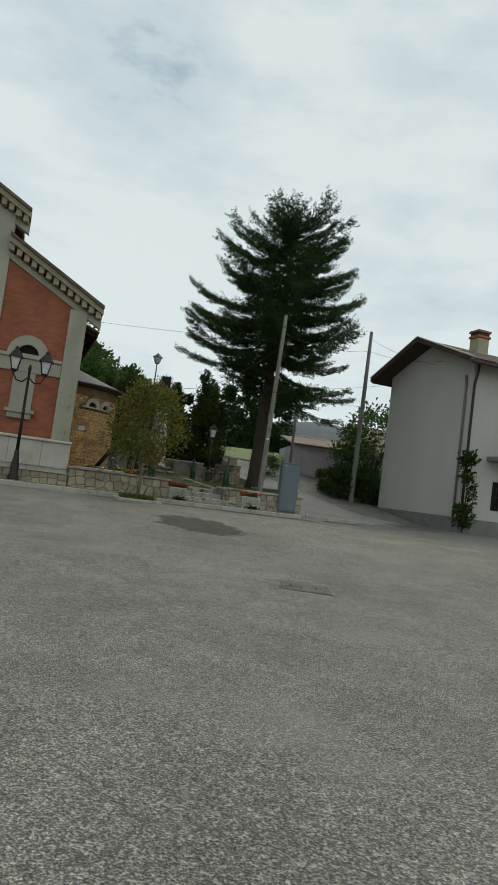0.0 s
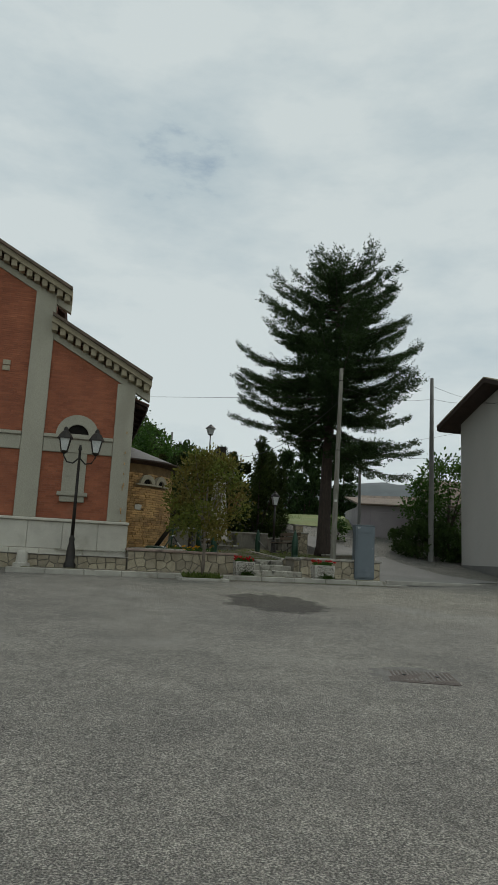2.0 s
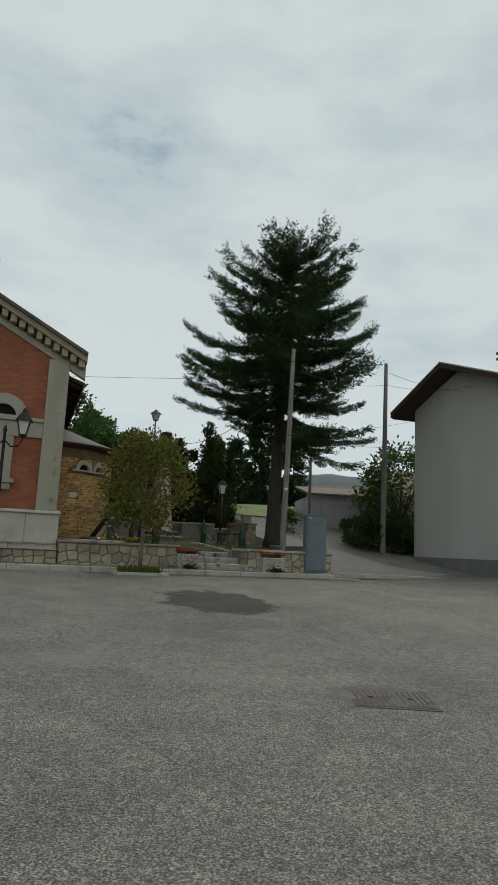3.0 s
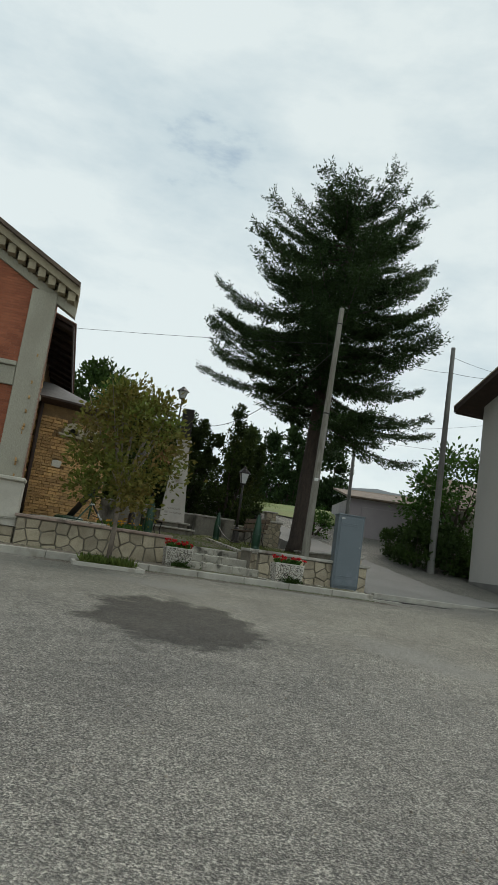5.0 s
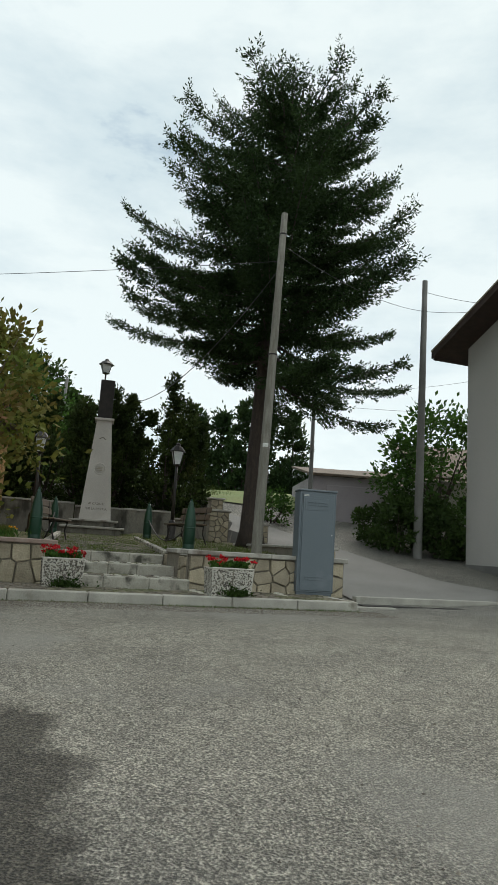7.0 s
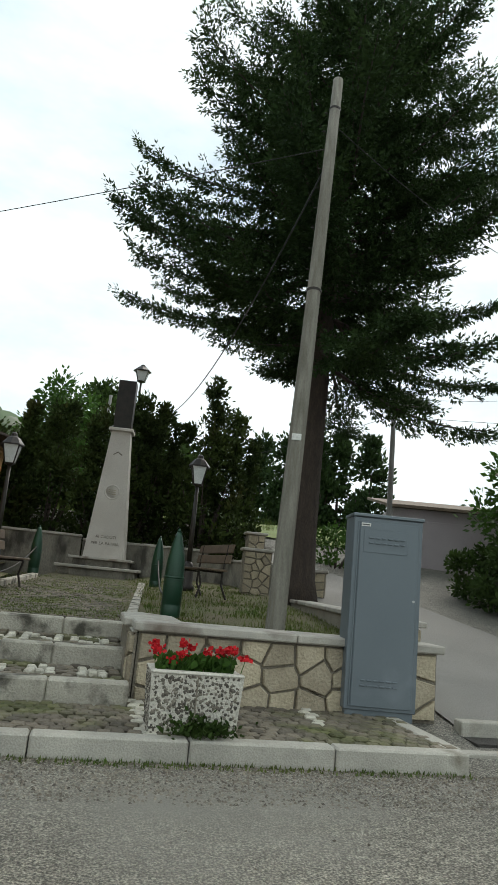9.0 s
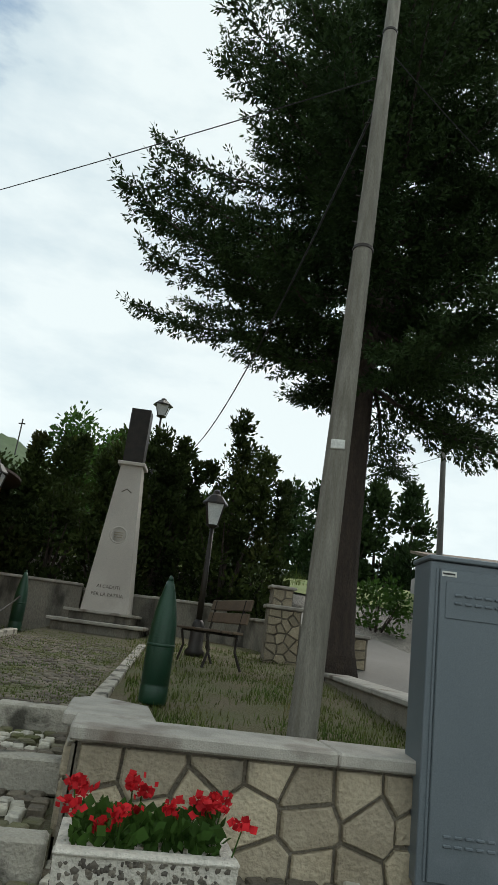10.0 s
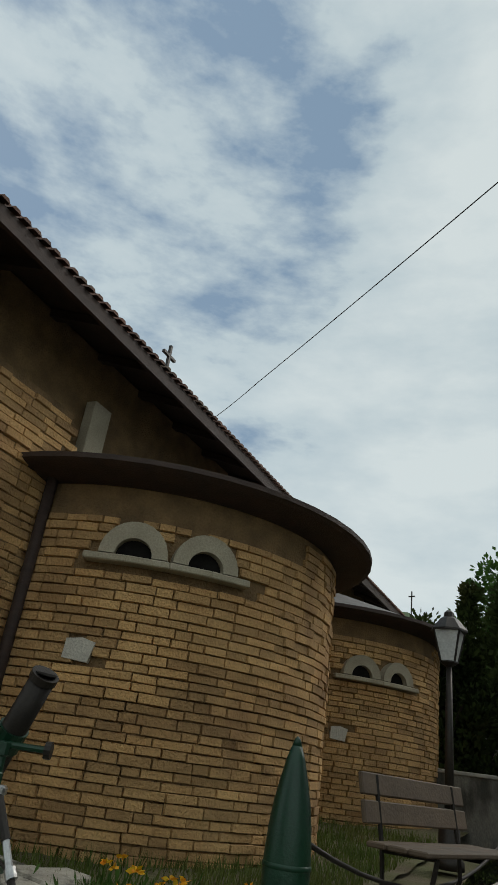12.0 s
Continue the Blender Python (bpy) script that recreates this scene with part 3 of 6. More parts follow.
# brick courses
bv, bf = [], []
rb = random.Random(5)
for row in range(134):
    z = 1.34 + row * 0.0485
    off = 0.092 * (row % 2)
    for k in range(47):
        x0 = -2 * HW + off + k * 0.184
        x1 = min(x0 + 0.178, -0.02)
        top = min(gable(x0), gable(x1))
        if z + 0.043 > top - 0.3 or x1 < x0 + 0.03:
            continue
        y = -0.008 - rb.uniform(0, 0.006)
        i = len(bv)
        bv += [(x0, y, z), (x1, y, z), (x1, y, z + 0.043), (x0, y, z + 0.043), (x0, 0.0, z), (x1, 0.0, z), (x1, 0.0, z + 0.043), (x0, 0.0, z + 0.043)]
        bf += [(i, i + 1, i + 2, i + 3), (i, i + 4, i + 5, i + 1), (i + 1, i + 5, i + 6, i + 2), (i + 2, i + 6, i + 7, i + 3), (i + 3, i + 7, i + 4, i)]
tagged(fpart("brickwork", pydata("brickwork", bv, bf), BRICK, church), "", "", "", "stuff")
for x0, x1, top in ((-0.42, 0.0, 4.5), (-2.42, -1.95, 6.5), (-2 * HW + 1.95, -2 * HW + 2.42, 6.5), (-2 * HW, -2 * HW + 0.42, 4.5)):
    fpart("pilaster", box(x0, x1, -0.08, 0.2, 1.32, top, 0.01), RENDER, church, "grey rendered pilaster")
for x0, x1 in ((-1.945, -0.425), (-2 * HW + 2.425, -2.425), (-2 * HW + 0.425, -2 * HW + 1.945)):
    fpart("string_course", box(x0, x1, -0.06, 0.1, 2.80, 3.12, 0.01), RENDER, church)
    fpart("string_moulding", box(x0, x1, -0.11, 0.1, 3.12, 3.2, 0.012), RENDER, church)
# stone plinth in slabs
rp = random.Random(2)
for z0, z1, y in ((0.0, 0.66, -0.16), (0.663, 1.25, -0.13)):
    x = 0.06
    while x > -2 * HW:
        w = rp.uniform(0.6, 0.95)
        fpart("plinth_slab", box(max(x - w, -2 * HW) + 0.002, x - 0.002, y, 0.3, z0, z1, 0.01), PLINTH, church)
        x -= w
fpart("plinth_moulding", box(-2 * HW, 0.08, -0.19, 0.3, 1.253, 1.318, 0.015), PLINTH, church)


def raked(x0, z0, x1, z1, y0, y1, t, mat, name):
    """A band along a slope of the gable."""
    return fpart(name, prism([(x0, z0), (x1, z1), (x1, z1 + t), (x0, z0 + t)], y0, y1, "y"), mat, church)


for sgn in (1, -1):
    def mx(x):
        return x if sgn == 1 else -2 * HW - x
    for xa, za, xb, zb in ((-HW, 7.78, -1.62, 6.36), (-2.0, 5.72, 0.34, 4.45)):
        raked(mx(xa), za - 0.30, mx(xb), zb - 0.30, -0.06, 0.1, 0.16, RENDER, "raking_band")
        raked(mx(xa), za - 0.17, mx(xb), zb - 0.17, 0.0, 0.17, 0.188, CORNICE, "frieze")
        raked(mx(xa), za + 0.02, mx(xb), zb + 0.02, -0.30, 0.18, 0.13, CORNICE, "cornice")
        raked(mx(xa), za + 0.152, mx(xb), zb + 0.152, -0.38, 0.18, 0.07, GREYTILE, "cornice_tiles")
        n = int(abs(xb - xa) / 0.17)
        for i in range(n):
            k = (i + 0.4) / n
            x, z = mx(xa + (xb - xa) * k), za + (zb - za) * k
            fpart("dentil", box(x - 0.062, x + 0.062, -0.24, 0.05, z - 0.135, z + 0.02), CORNICE, church)


def arched(w, h_straight, r, n=12):
    return [(-w, 0), (w, 0), (w, h_straight)] + [(r * math.cos(math.pi * i / n), h_straight + r * math.sin(math.pi * i / n)) for i in range(1, n)] + [(-w, h_straight)]


def ring(x, z, r0, r1, y0, y1, mat, name, n=16, m=None):
    poly = [(x + r1 * math.cos(math.pi * i / n), z + r1 * math.sin(math.pi * i / n)) for i in range(n + 1)] + [(x + r0 * math.cos(math.pi * i / n), z + r0 * math.sin(math.pi * i / n)) for i in range(n, -1, -1)]
    return fpart(name, prism(poly, y0, y1, "y"), mat, church, "", m)


for cx in (-1.22, -2 * HW + 1.22):
    fpart("niche_panel", box(cx - 0.25, cx + 0.25, -0.05, 0.1, 1.9, 3.24, 0.008), RENDER, church)
    fpart("niche_sill", box(cx - 0.33, cx + 0.33, -0.16, 0.1, 1.83, 1.92, 0.012), RENDER, church)
    fpart("niche_sill", box(cx - 0.27, cx + 0.27, -0.11, 0.1, 1.70, 1.83, 0.012), RENDER, church)
    fpart("window_opening", prism([(cx + 0.25 * math.cos(math.pi * i / 12), 3.24 + 0.25 * math.sin(math.pi * i / 12)) for i in range(13)], -0.02, 0.05, "y"), DARKHOLE, church, "dark half-round window")
    ring(cx, 3.2, 0.25, 0.47, -0.10, 0.1, RENDER, "window_arch")
# centre bay: round-headed window and door arch
cx = -HW
fpart("window_opening", prism([(cx + p[0], 4.6 + p[1]) for p in arched(0.55, 0.75, 0.55)], -0.02, 0.05, "y"), DARKHOLE, church)
ring(cx, 5.35, 0.55, 0.85, -0.10, 0.1, RENDER, "window_arch")
for sx in (-1, 1):
    fpart("window_jamb", box(min(cx + sx * 0.55, cx + sx * 0.72), max(cx + sx * 0.55, cx + sx * 0.72), -0.07, 0.1, 4.6, 5.34, 0.01), RENDER, church)
fpart("door_opening", prism([(cx + p[0], 0.6 + p[1]) for p in arched(0.75, 2.35, 0.75)], -0.03, 0.05, "y"), DARKWOOD, church, "dark wooden church door")
ring(cx, 2.95, 0.75, 1.0, -0.12, 0.1, RENDER, "door_arch")
for dz in (4.55, 4.68):
    fpart("plaque", box(-2.98, -2.82, -0.05, 0.05, dz, dz + 0.11, 0.006), PALESTONE, church, "small pale stone plaque")
cr = fpart("cross", box(-HW - 0.025, -HW + 0.025, -0.02, 0.02, 8.1, 9.0, 0.004), BLACKIRON, church, "iron cross on the gable")
fpart("cross_arm", box(-HW - 0.22, -HW + 0.22, -0.018, 0.018, 8.66, 8.71, 0.004), BLACKIRON, cr)
fpart("cross_base", box(-HW - 0.11, -HW + 0.11, -0.12, 0.12, 7.9, 8.12, 0.02), CORNICE, cr)

# side of the nave and aisle, sandstone
SIDE, LX, MID = 20.0, -11.26, -5.48   # length of the nave, its far side, its centre line
part("side_wall", box(-0.45, -0.05, 5.98, SIDE, 0.2, 5.6), SANDJ, church, "yellow sandstone side wall")
part("nave_wall", box(-3.1, -2.8, 5.98, SIDE, 5.0, 8.2), SANDJ, church)
part("back_wall", prism([(LX, 0.2), (-0.05, 0.2), (-0.05, 5.6), (-2.8, 6.6), (-2.8, 8.6), (MID, 10.6), (LX + 3.1, 8.6), (LX + 3.1, 6.6), (LX, 5.6)], SIDE, SIDE + 0.3, "y"), SANDJ, church)
part("side_wall", box(LX, LX + 0.3, 5.98, SIDE, 0.2, 5.6), SANDJ, church)
part("nave_wall", box(LX + 2.8, LX + 3.1, 5.98, SIDE, 5.0, 8.2), SANDJ, church)


def slope_roof(x0, z0, x1, z1, y0, y1, name, teeth=True):
    """A tiled slope: x0,z0 at the eave, x1,z1 at the top; boards below, ribbed tiles above."""
    roof = part(name, prism([(x0, z0), (x1, z1), (x1, z1 + 0.06), (x0, z0 + 0.06)], y0, y1, "y"), DARKWOOD, church, "dark boarded roof with brown tiles")
    v, f = [], []
    y = y0
    while y < y1:
        i = len(v)
        for dy, dz in ((0.0, 0.065), (0.02, 0.10), (0.075, 0.10), (0.10, 0.065)):
            v += [(x0 - 0.05 * (1 if x0 < x1 else -1), y + dy, z0 + dz), (x1, y + dy, z1 + dz)]
        for k in range(3):
            f.append((i + 2 * k, i + 2 * k + 2, i + 2 * k + 3, i + 2 * k + 1))
        f.append((i, i + 2, i + 4, i + 6))
        y += 0.13
    tagged(part("tiles", pydata("tiles", v, f), TILE, roof), "", "", "", "stuff")
    return roof


r1 = slope_roof(EAVE_X, EAVE_Z, -2.9, EAVE_Z + 0.36 * (EAVE_X + 2.9), 5.98, SIDE + 0.4, "aisle_roof")
part("fascia", box(EAVE_X - 0.03, EAVE_X + 0.012, 5.98, SIDE + 0.4, EAVE_Z - 0.11, EAVE_Z + 0.03), DARKWOOD, r1)
slope_roof(-2.1, 8.1, MID, 10.62, 5.98, SIDE + 0.4, "nave_roof")
slope_roof(2 * MID + 2.1, 8.1, MID, 10.62, 5.98, SIDE + 0.4, "nave_roof")
slope_roof(LX - 0.6, 5.4, LX + 2.9, 6.7, 5.98, SIDE + 0.4, "aisle_roof")
for k in range(17):
    y = 6.1 + k * 0.85
    part("rafter", prism([(EAVE_X - 0.02, EAVE_Z - 0.10), (-0.06, EAVE_Z - 0.10 + 0.36 * (EAVE_X + 0.04)), (-0.06, EAVE_Z + 0.36 * (EAVE_X + 0.04)), (EAVE_X - 0.02, EAVE_Z - 0.01)], y, y + 0.1, "y"), DARKWOOD, r1)


# sandstone blocks: one unit mesh, stretched per piece
def block_mesh(w, h, d):
    c = 0.005
    v = [(-w / 2, 0, 0), (w / 2, 0, 0), (w / 2, 0, h), (-w / 2, 0, h), (-w / 2 + c, -d, c), (w / 2 - c, -d, c), (w / 2 - c, -d, h - c), (-w / 2 + c, -d, h - c)]
    return pydata("block", v, [(4, 5, 6, 7), (0, 1, 5, 4), (1, 2, 6, 5), (2, 3, 7, 6), (3, 0, 4, 7)])


BLOCKS = [block_mesh(w, h, 0.035) for w in (0.15, 0.21, 0.27, 0.34) for h in (0.068, 0.082)]


def blocks_on(parent, length, z0, z1, place, seed, keep=lambda s, z: True, single=lambda s, z: True, limit=300):
    """Courses of sandstone on a wall; place(s, z) gives the pose at s along it. The nearest are single pieces, the rest one mesh."""
    rnd = random.Random(seed)
    count, V, Fc = 0, [], []
    z = z0
    while z < z1 - 0.09:
        hi = rnd.random() < 0.5
        s = -rnd.uniform(0, 0.2)
        while s < length:
            j = rnd.randrange(4)
            w = (0.15, 0.21, 0.27, 0.34)[j]
            mid = s + w / 2
            if 0.05 < mid < length - 0.02 and keep(mid, z):
                me = BLOCKS[j * 2 + hi]
                m = place(mid, z) @ Matrix.Translation((0, rnd.uniform(0, 0.030), rnd.uniform(-.003, .003))) @ Matrix.Rotation(rnd.uniform(-.02, .02), 4, "Y") @ Matrix.Rotation(rnd.uniform(-.03, .03), 4, "Z")
                if count < limit and single(mid, z):
                    part("block", me, SAND, parent, "", m)
                    count += 1
                else:
                    i = len(V)
                    V += [tuple(m @ v.co) for v in me.vertices]
                    Fc += [tuple(i + k for k in p.vertices) for p in me.polygons]
            s += w + 0.005
        z += (0.082 if hi else 0.068) + 0.006
    if V:
        tagged(part("blockwork", pydata("blockwork", V, Fc), SAND, parent), "", "", "", "stuff")


for me in BLOCKS:
    me.materials.append(SAND)


def apse(yc, r, top, sill_th, name, seed, single, sill=0.77):
    """A half-round apse on the church side, at yc along it."""
    ap = part(name, lathe([(r - 0.015, 0.3), (r - 0.015, top)], 96, None, (AX, yc)), SANDJ, church, "rounded yellow sandstone apse")

    def place(s, z):
        th = s / r - math.pi / 2
        return Matrix.Translation((AX + r * math.cos(th), yc + r * math.sin(th), z)) @ Matrix.Rotation(th + math.pi / 2, 4, "Z")

    sill_z = top - sill
    s0 = (sill_th + math.pi / 2) * r

    def keep(s, z):
        for o in (-0.325, 0.325):
            if math.hypot(s - s0 - o, max(0, z - sill_z)) < 0.31 and z > sill_z - 0.12:
                return False
        if abs(s - s0) < 0.85 and sill_z - 0.16 < z < sill_z + 0.02:
            return False
        if abs(s - s0 + 0.62) < 0.14 and sill_z - 1.0 < z < sill_z - 0.78:
            return False
        return not (top - 0.42 < z and abs(s - s0) < 1.6)
    blocks_on(ap, math.pi * r, 0.72, top - 0.1, place, seed, keep, single)
    # plaster band and twin windows
    for o in (-0.325, 0.325):
        m = place(s0 + o, sill_z)
        poly = [(0.315 * math.cos(math.pi * i / 14), 0.32 * math.sin(math.pi * i / 14)) for i in range(15)] + [(0.17 * math.cos(math.pi * i / 14), 0.165 * math.sin(math.pi * i / 14)) for i in range(14, -1, -1)]
        part("window_arch", prism(poly, -0.095, 0.12, "y"), PALESTONE, ap, "pale plaster arch", m)
        part("window_glass", prism([(0.175 * math.cos(math.pi * i / 14), 0.17 * math.sin(math.pi * i / 14)) for i in range(15)], -0.004, 0.1, "y"), DARKHOLE, ap, "dark window", m)
    for o in (-0.56, -0.19, 0.19, 0.56):
        part("window_sill", box(-0.2, 0.2, -0.13, 0.1, -0.075, -0.012, 0.01), PALESTONE, ap, "", place(s0 + o, sill_z))
    part("patch", prism([(-0.13, 0.0), (0.1, -0.02), (0.14, 0.15), (0.02, 0.18), (-0.12, 0.16)], -0.04, 0.02, "y"), PLINTH, ap, "white mortar patch", place(s0 - 0.62, sill_z - 0.93))
    roof = part("apse_roof", lathe([(r + 0.36, top + 0.0), (r + 0.36, top + 0.045), (0.4, top + 0.85), (0.3, top + 0.6)], 48, None, (AX, yc)), LEAD, church, "low conical grey roof")
    part("eave_board", lathe([(r + 0.02, top - 0.09), (r + 0.38, top - 0.035), (r + 0.44, top - 0.01), (r + 0.44, top + 0.04), (r + 0.33, top + 0.05), (r + 0.02, top - 0.02)], 48, None, (AX, yc)), DARKWOOD, roof, "dark wooden eave")
    return ap


apse(10.45, 2.2, 3.86, radians(-52), "apse", 21, lambda s, z: 0.72 < z < 2.75 and 0.6 < s < 3.9)
apse(16.0, 2.35, 3.95, radians(-41), "apse", 22, lambda s, z: 0.9 < z < 2.7 and 0.9 < s < 3.2, 0.94)
side = part("side_course", box(-0.06, 0.13, 5.5, 8.35, 0.5, 4.6), SANDJ, church)
blocks_on(side, 3.0, 0.72, 4.6, lambda s, z: Matrix.Translation((0.13, 5.4 + s, z)) @ Matrix.Rotation(math.pi / 2, 4, "Z"), 31, lambda s, z: math.hypot(s - 1.05, z - 3.9) > 0.62, lambda s, z: True, 220)
big = part("side_window", prism([(0.35 * math.cos(math.pi * i / 14), 0.35 * math.sin(math.pi * i / 14)) for i in range(15)] + [(-0.35, -0.3), (0.35, -0.3)], -0.03, 0.03, "y"), DARKHOLE, church, "dark arched window", Matrix.Translation((0.14, 6.45, 4.0)) @ Matrix.Rotation(math.pi / 2, 4, "Z"))
part("window_arch", prism([(0.58 * math.cos(math.pi * i / 14), 0.58 * math.sin(math.pi * i / 14)) for i in range(15)] + [(0.36 * math.cos(math.pi * i / 14), 0.36 * math.sin(math.pi * i / 14)) for i in range(14, -1, -1)], -0.07, 0.03, "y"), PALESTONE, big)
part("window_sill", box(-0.62, 0.62, -0.12, 0.03, -0.42, -0.31, 0.01), PALESTONE, big)
part("corner_pilaster", box(-0.04, 0.10, 8.65, 8.95, 3.9, 4.95, 0.01), PALESTONE, church)
pipe = part("downpipe", tube([(0.24, 8.2, 4.0), (0.24, 8.2, 0.75)], 0.055, 10), DARKWOOD, church, "brown painted downpipe", None, True)
# cross on the nave ridge
rc = part("roof_cross", box(MID - 0.045, MID + 0.045, 16.95, 17.04, 11.3, 12.3, 0.005), BLACKIRON, church, "dark cross on the nave ridge")
part("cross_base", box(MID - 0.17, MID + 0.17, 16.8, 17.2, 10.55, 11.3, 0.02), BRICK, rc)
part("cross_arm", box(MID - 0.045, MID + 0.045, 16.68, 17.31, 11.9, 11.99, 0.005), BLACKIRON, rc)


# ---- white house across the lane ----
HOUSE = Matrix.Translation((8.55, 26.0, 0)) @ Matrix.Rotation(ANG - radians(1.2), 4, "Z")    # x along its front, y along the gable side
house = thing("house", HOUSE, "two storey white plastered house with dark timber eaves", "house")
D, HT, LEN = 5.75, 6.72, 11.0
part("wall", prism([(0, 0.0), (D, 0.0), (D, HT + 0.1), (D / 2, HT + 1.07), (0, HT + 0.1)], 0, 0.3, "x"), PLASTER, house, "white gable wall")
part("wall", box(0.3, LEN, 0, 0.3, 0, HT + 0.1), PLASTER, house)
part("wall", box(0.3, LEN, D - 0.3, D, 0, HT + 0.1), PLASTER, house)
part("wall", prism([(0, 0.0), (D, 0.0), (D, HT + 0.1), (D / 2, HT + 1.07), (0, HT + 0.1)], LEN, LEN + 0.3, "x"), PLASTER, house)
part("plinth", box(-0.04, LEN, -0.04, D + 0.03, -0.2, 0.78), GREYBASE, house, "dark grey painted plinth")
for s in (0, 1):
    e, k = (-0.75, HT - 0.2) if s == 0 else (D + 0.6, HT - 0.2)
    rf = part("roof", prism([(e, k), (D / 2, HT + 1.14), (D / 2, HT + 1.22), (e, k + 0.08)], -0.75, LEN + 0.6, "x"), DARKWOOD, house, "overhanging roof with dark boarded underside")
    part("verge_board", prism([(e, k - 0.02), (D / 2, HT + 1.12), (D / 2, HT + 1.30), (e, k + 0.16)], -0.80, -0.752, "x"), DARKWOOD, rf)
    part("verge_flashing", prism([(e, k + 0.162), (D / 2, HT + 1.302), (D / 2, HT + 1.35), (e, k + 0.21)], -0.82, -0.6, "x"), PALESTONE, rf, "pale metal verge flashing")
    v, f = [], []
    for q in range(58):
        x = -0.58 + q * 0.2
        i = len(v)
        for dx, dz in ((0, 0.085), (0.04, 0.15), (0.12, 0.15), (0.16, 0.085)):
            v += [(x + dx, e, k + dz), (x + dx, D / 2, HT + 1.14 + dz)]
        f += [(i + 2 * t, i + 2 * t + 2, i + 2 * t + 3, i + 2 * t + 1) for t in range(3)]
    tagged(part("tiles", pydata("tiles", v, f), GREYTILE, rf), "", "", "", "stuff")
    part("gutter", tube([(-0.7, e, k + 0.0), (LEN, e, k + 0.0)], 0.06, 8), DARKWOOD, rf)
ch = part("chimney", box(1.6, 2.15, 2.0, 2.55, HT + 0.6, HT + 1.65, 0.01), PALESTONE, house, "white chimney with brick cap")
part("cap", box(1.55, 2.2, 1.95, 2.6, HT + 1.65, HT + 1.75, 0.01), BRICK, ch)
part("cap", box(1.6, 2.15, 2.0, 2.55, HT + 1.75, HT + 1.88, 0.01), DARKWOOD, ch)
part("cap", box(1.55, 2.2, 1.95, 2.6, HT + 1.88, HT + 1.98, 0.01), BRICK, ch)
part("downpipe", tube([(0.12, -0.12, HT - 0.1), (0.12, -0.1, HT - 0.4), (0.02, -0.09, HT - 0.9), (0.02, -0.09, 0.5)], 0.05, 8), DARKWOOD, house, "dark brown downpipe", None, True)
part("downpipe", tube([(-0.07, 0.35, HT - 0.5), (-0.07, 0.3, HT - 0.9), (-0.07, 0.25, 0.4)], 0.045, 8), GREYBASE, house, "grey pipe", None, True)
bal = part("balcony", box(1.0, 5.0, -1.0, 0.0, 3.05, 3.22, 0.01), GREYBASE, house, "balcony with iron railing")
for i in range(30):
    part("baluster", box(1.05 + i * 0.132, 1.07 + i * 0.132, -0.96, -0.94, 3.22, 4.15), BLACKIRON, bal)
part("rail", box(1.0, 5.0, -0.98, -0.92, 4.15, 4.2, 0.005), BLACKIRON, bal)
for x in (1.6, 4.0):
    wdw = part("window", box(x, x + 1.0, -0.015, 0.05, 3.25, 5.4), DARKWOOD, house, "dark shuttered window")
    wdw = part("window", box(x - 0.2, x + 0.9, -0.015, 0.05, 1.2, 2.3), DARKHOLE, house, "dark ground floor window")
    part("grille", box(x - 0.2, x + 0.9, -0.05, -0.03, 1.7, 1.73), BLACKIRON, wdw)
    for q in range(8):
        part("grille", box(x - 0.18 + q * 0.14, x - 0.16 + q * 0.14, -0.05, -0.03, 1.2, 2.3), BLACKIRON, wdw)

# ---- outbuildings behind the lane ----
GAR = Matrix.Translation((3.3, 37.7, 0)) @ Matrix.Rotation(radians(4), 4, "Z")
garage = thing("garage", GAR, "low lilac plastered garage with old tile roof", "garage")
part("wall", box(0, 3.2, 0, 5, 1.4, 3.62), LILAC, garage)
part("door", box(0.5, 2.5, -0.03, 0.02, 1.9, 3.3, 0.01), LILAC, garage, "lilac sheet door")
for i in range(26):
    part("tile", tube([(-0.1 + i * 0.13, -0.15, 3.66), (-0.1 + i * 0.13, 0.5, 3.72)], 0.06, 6), GREYTILE, garage)
part("roof", prism([(-0.2, 3.62), (4.2, 4.35), (4.2, 4.43), (-0.2, 3.70)], -0.2, 3.4, "x"), GREYTILE, garage)
shed = thing("old_shed", at(6.9, 35.9, 0, 4), "weathered grey shed with tiled roof and small dark window", "shed")
part("wall", box(0, 5, 0, 4, 1.0, 3.5), PLASTER, shed)
part("window", box(1.2, 1.8, -0.02, 0.05, 2.4, 3.0), DARKHOLE, shed)
part("roof", prism([(-0.4, 3.5), (3.6, 5.2), (3.6, 5.28), (-0.4, 3.58)], -0.3, 5.3, "x"), GREYTILE, shed)
barn = thing("old_barn", at(4.2, 45, 0, -6), "far barn with a long weathered tile roof", "barn")
part("wall", box(0, 9, 0, 5, 1.5, 4.1), STONE, barn)
part("roof", prism([(-0.3, 4.0), (2.5, 5.1), (5.3, 4.0)], -0.3, 9.3, "x"), GREYTILE, barn)


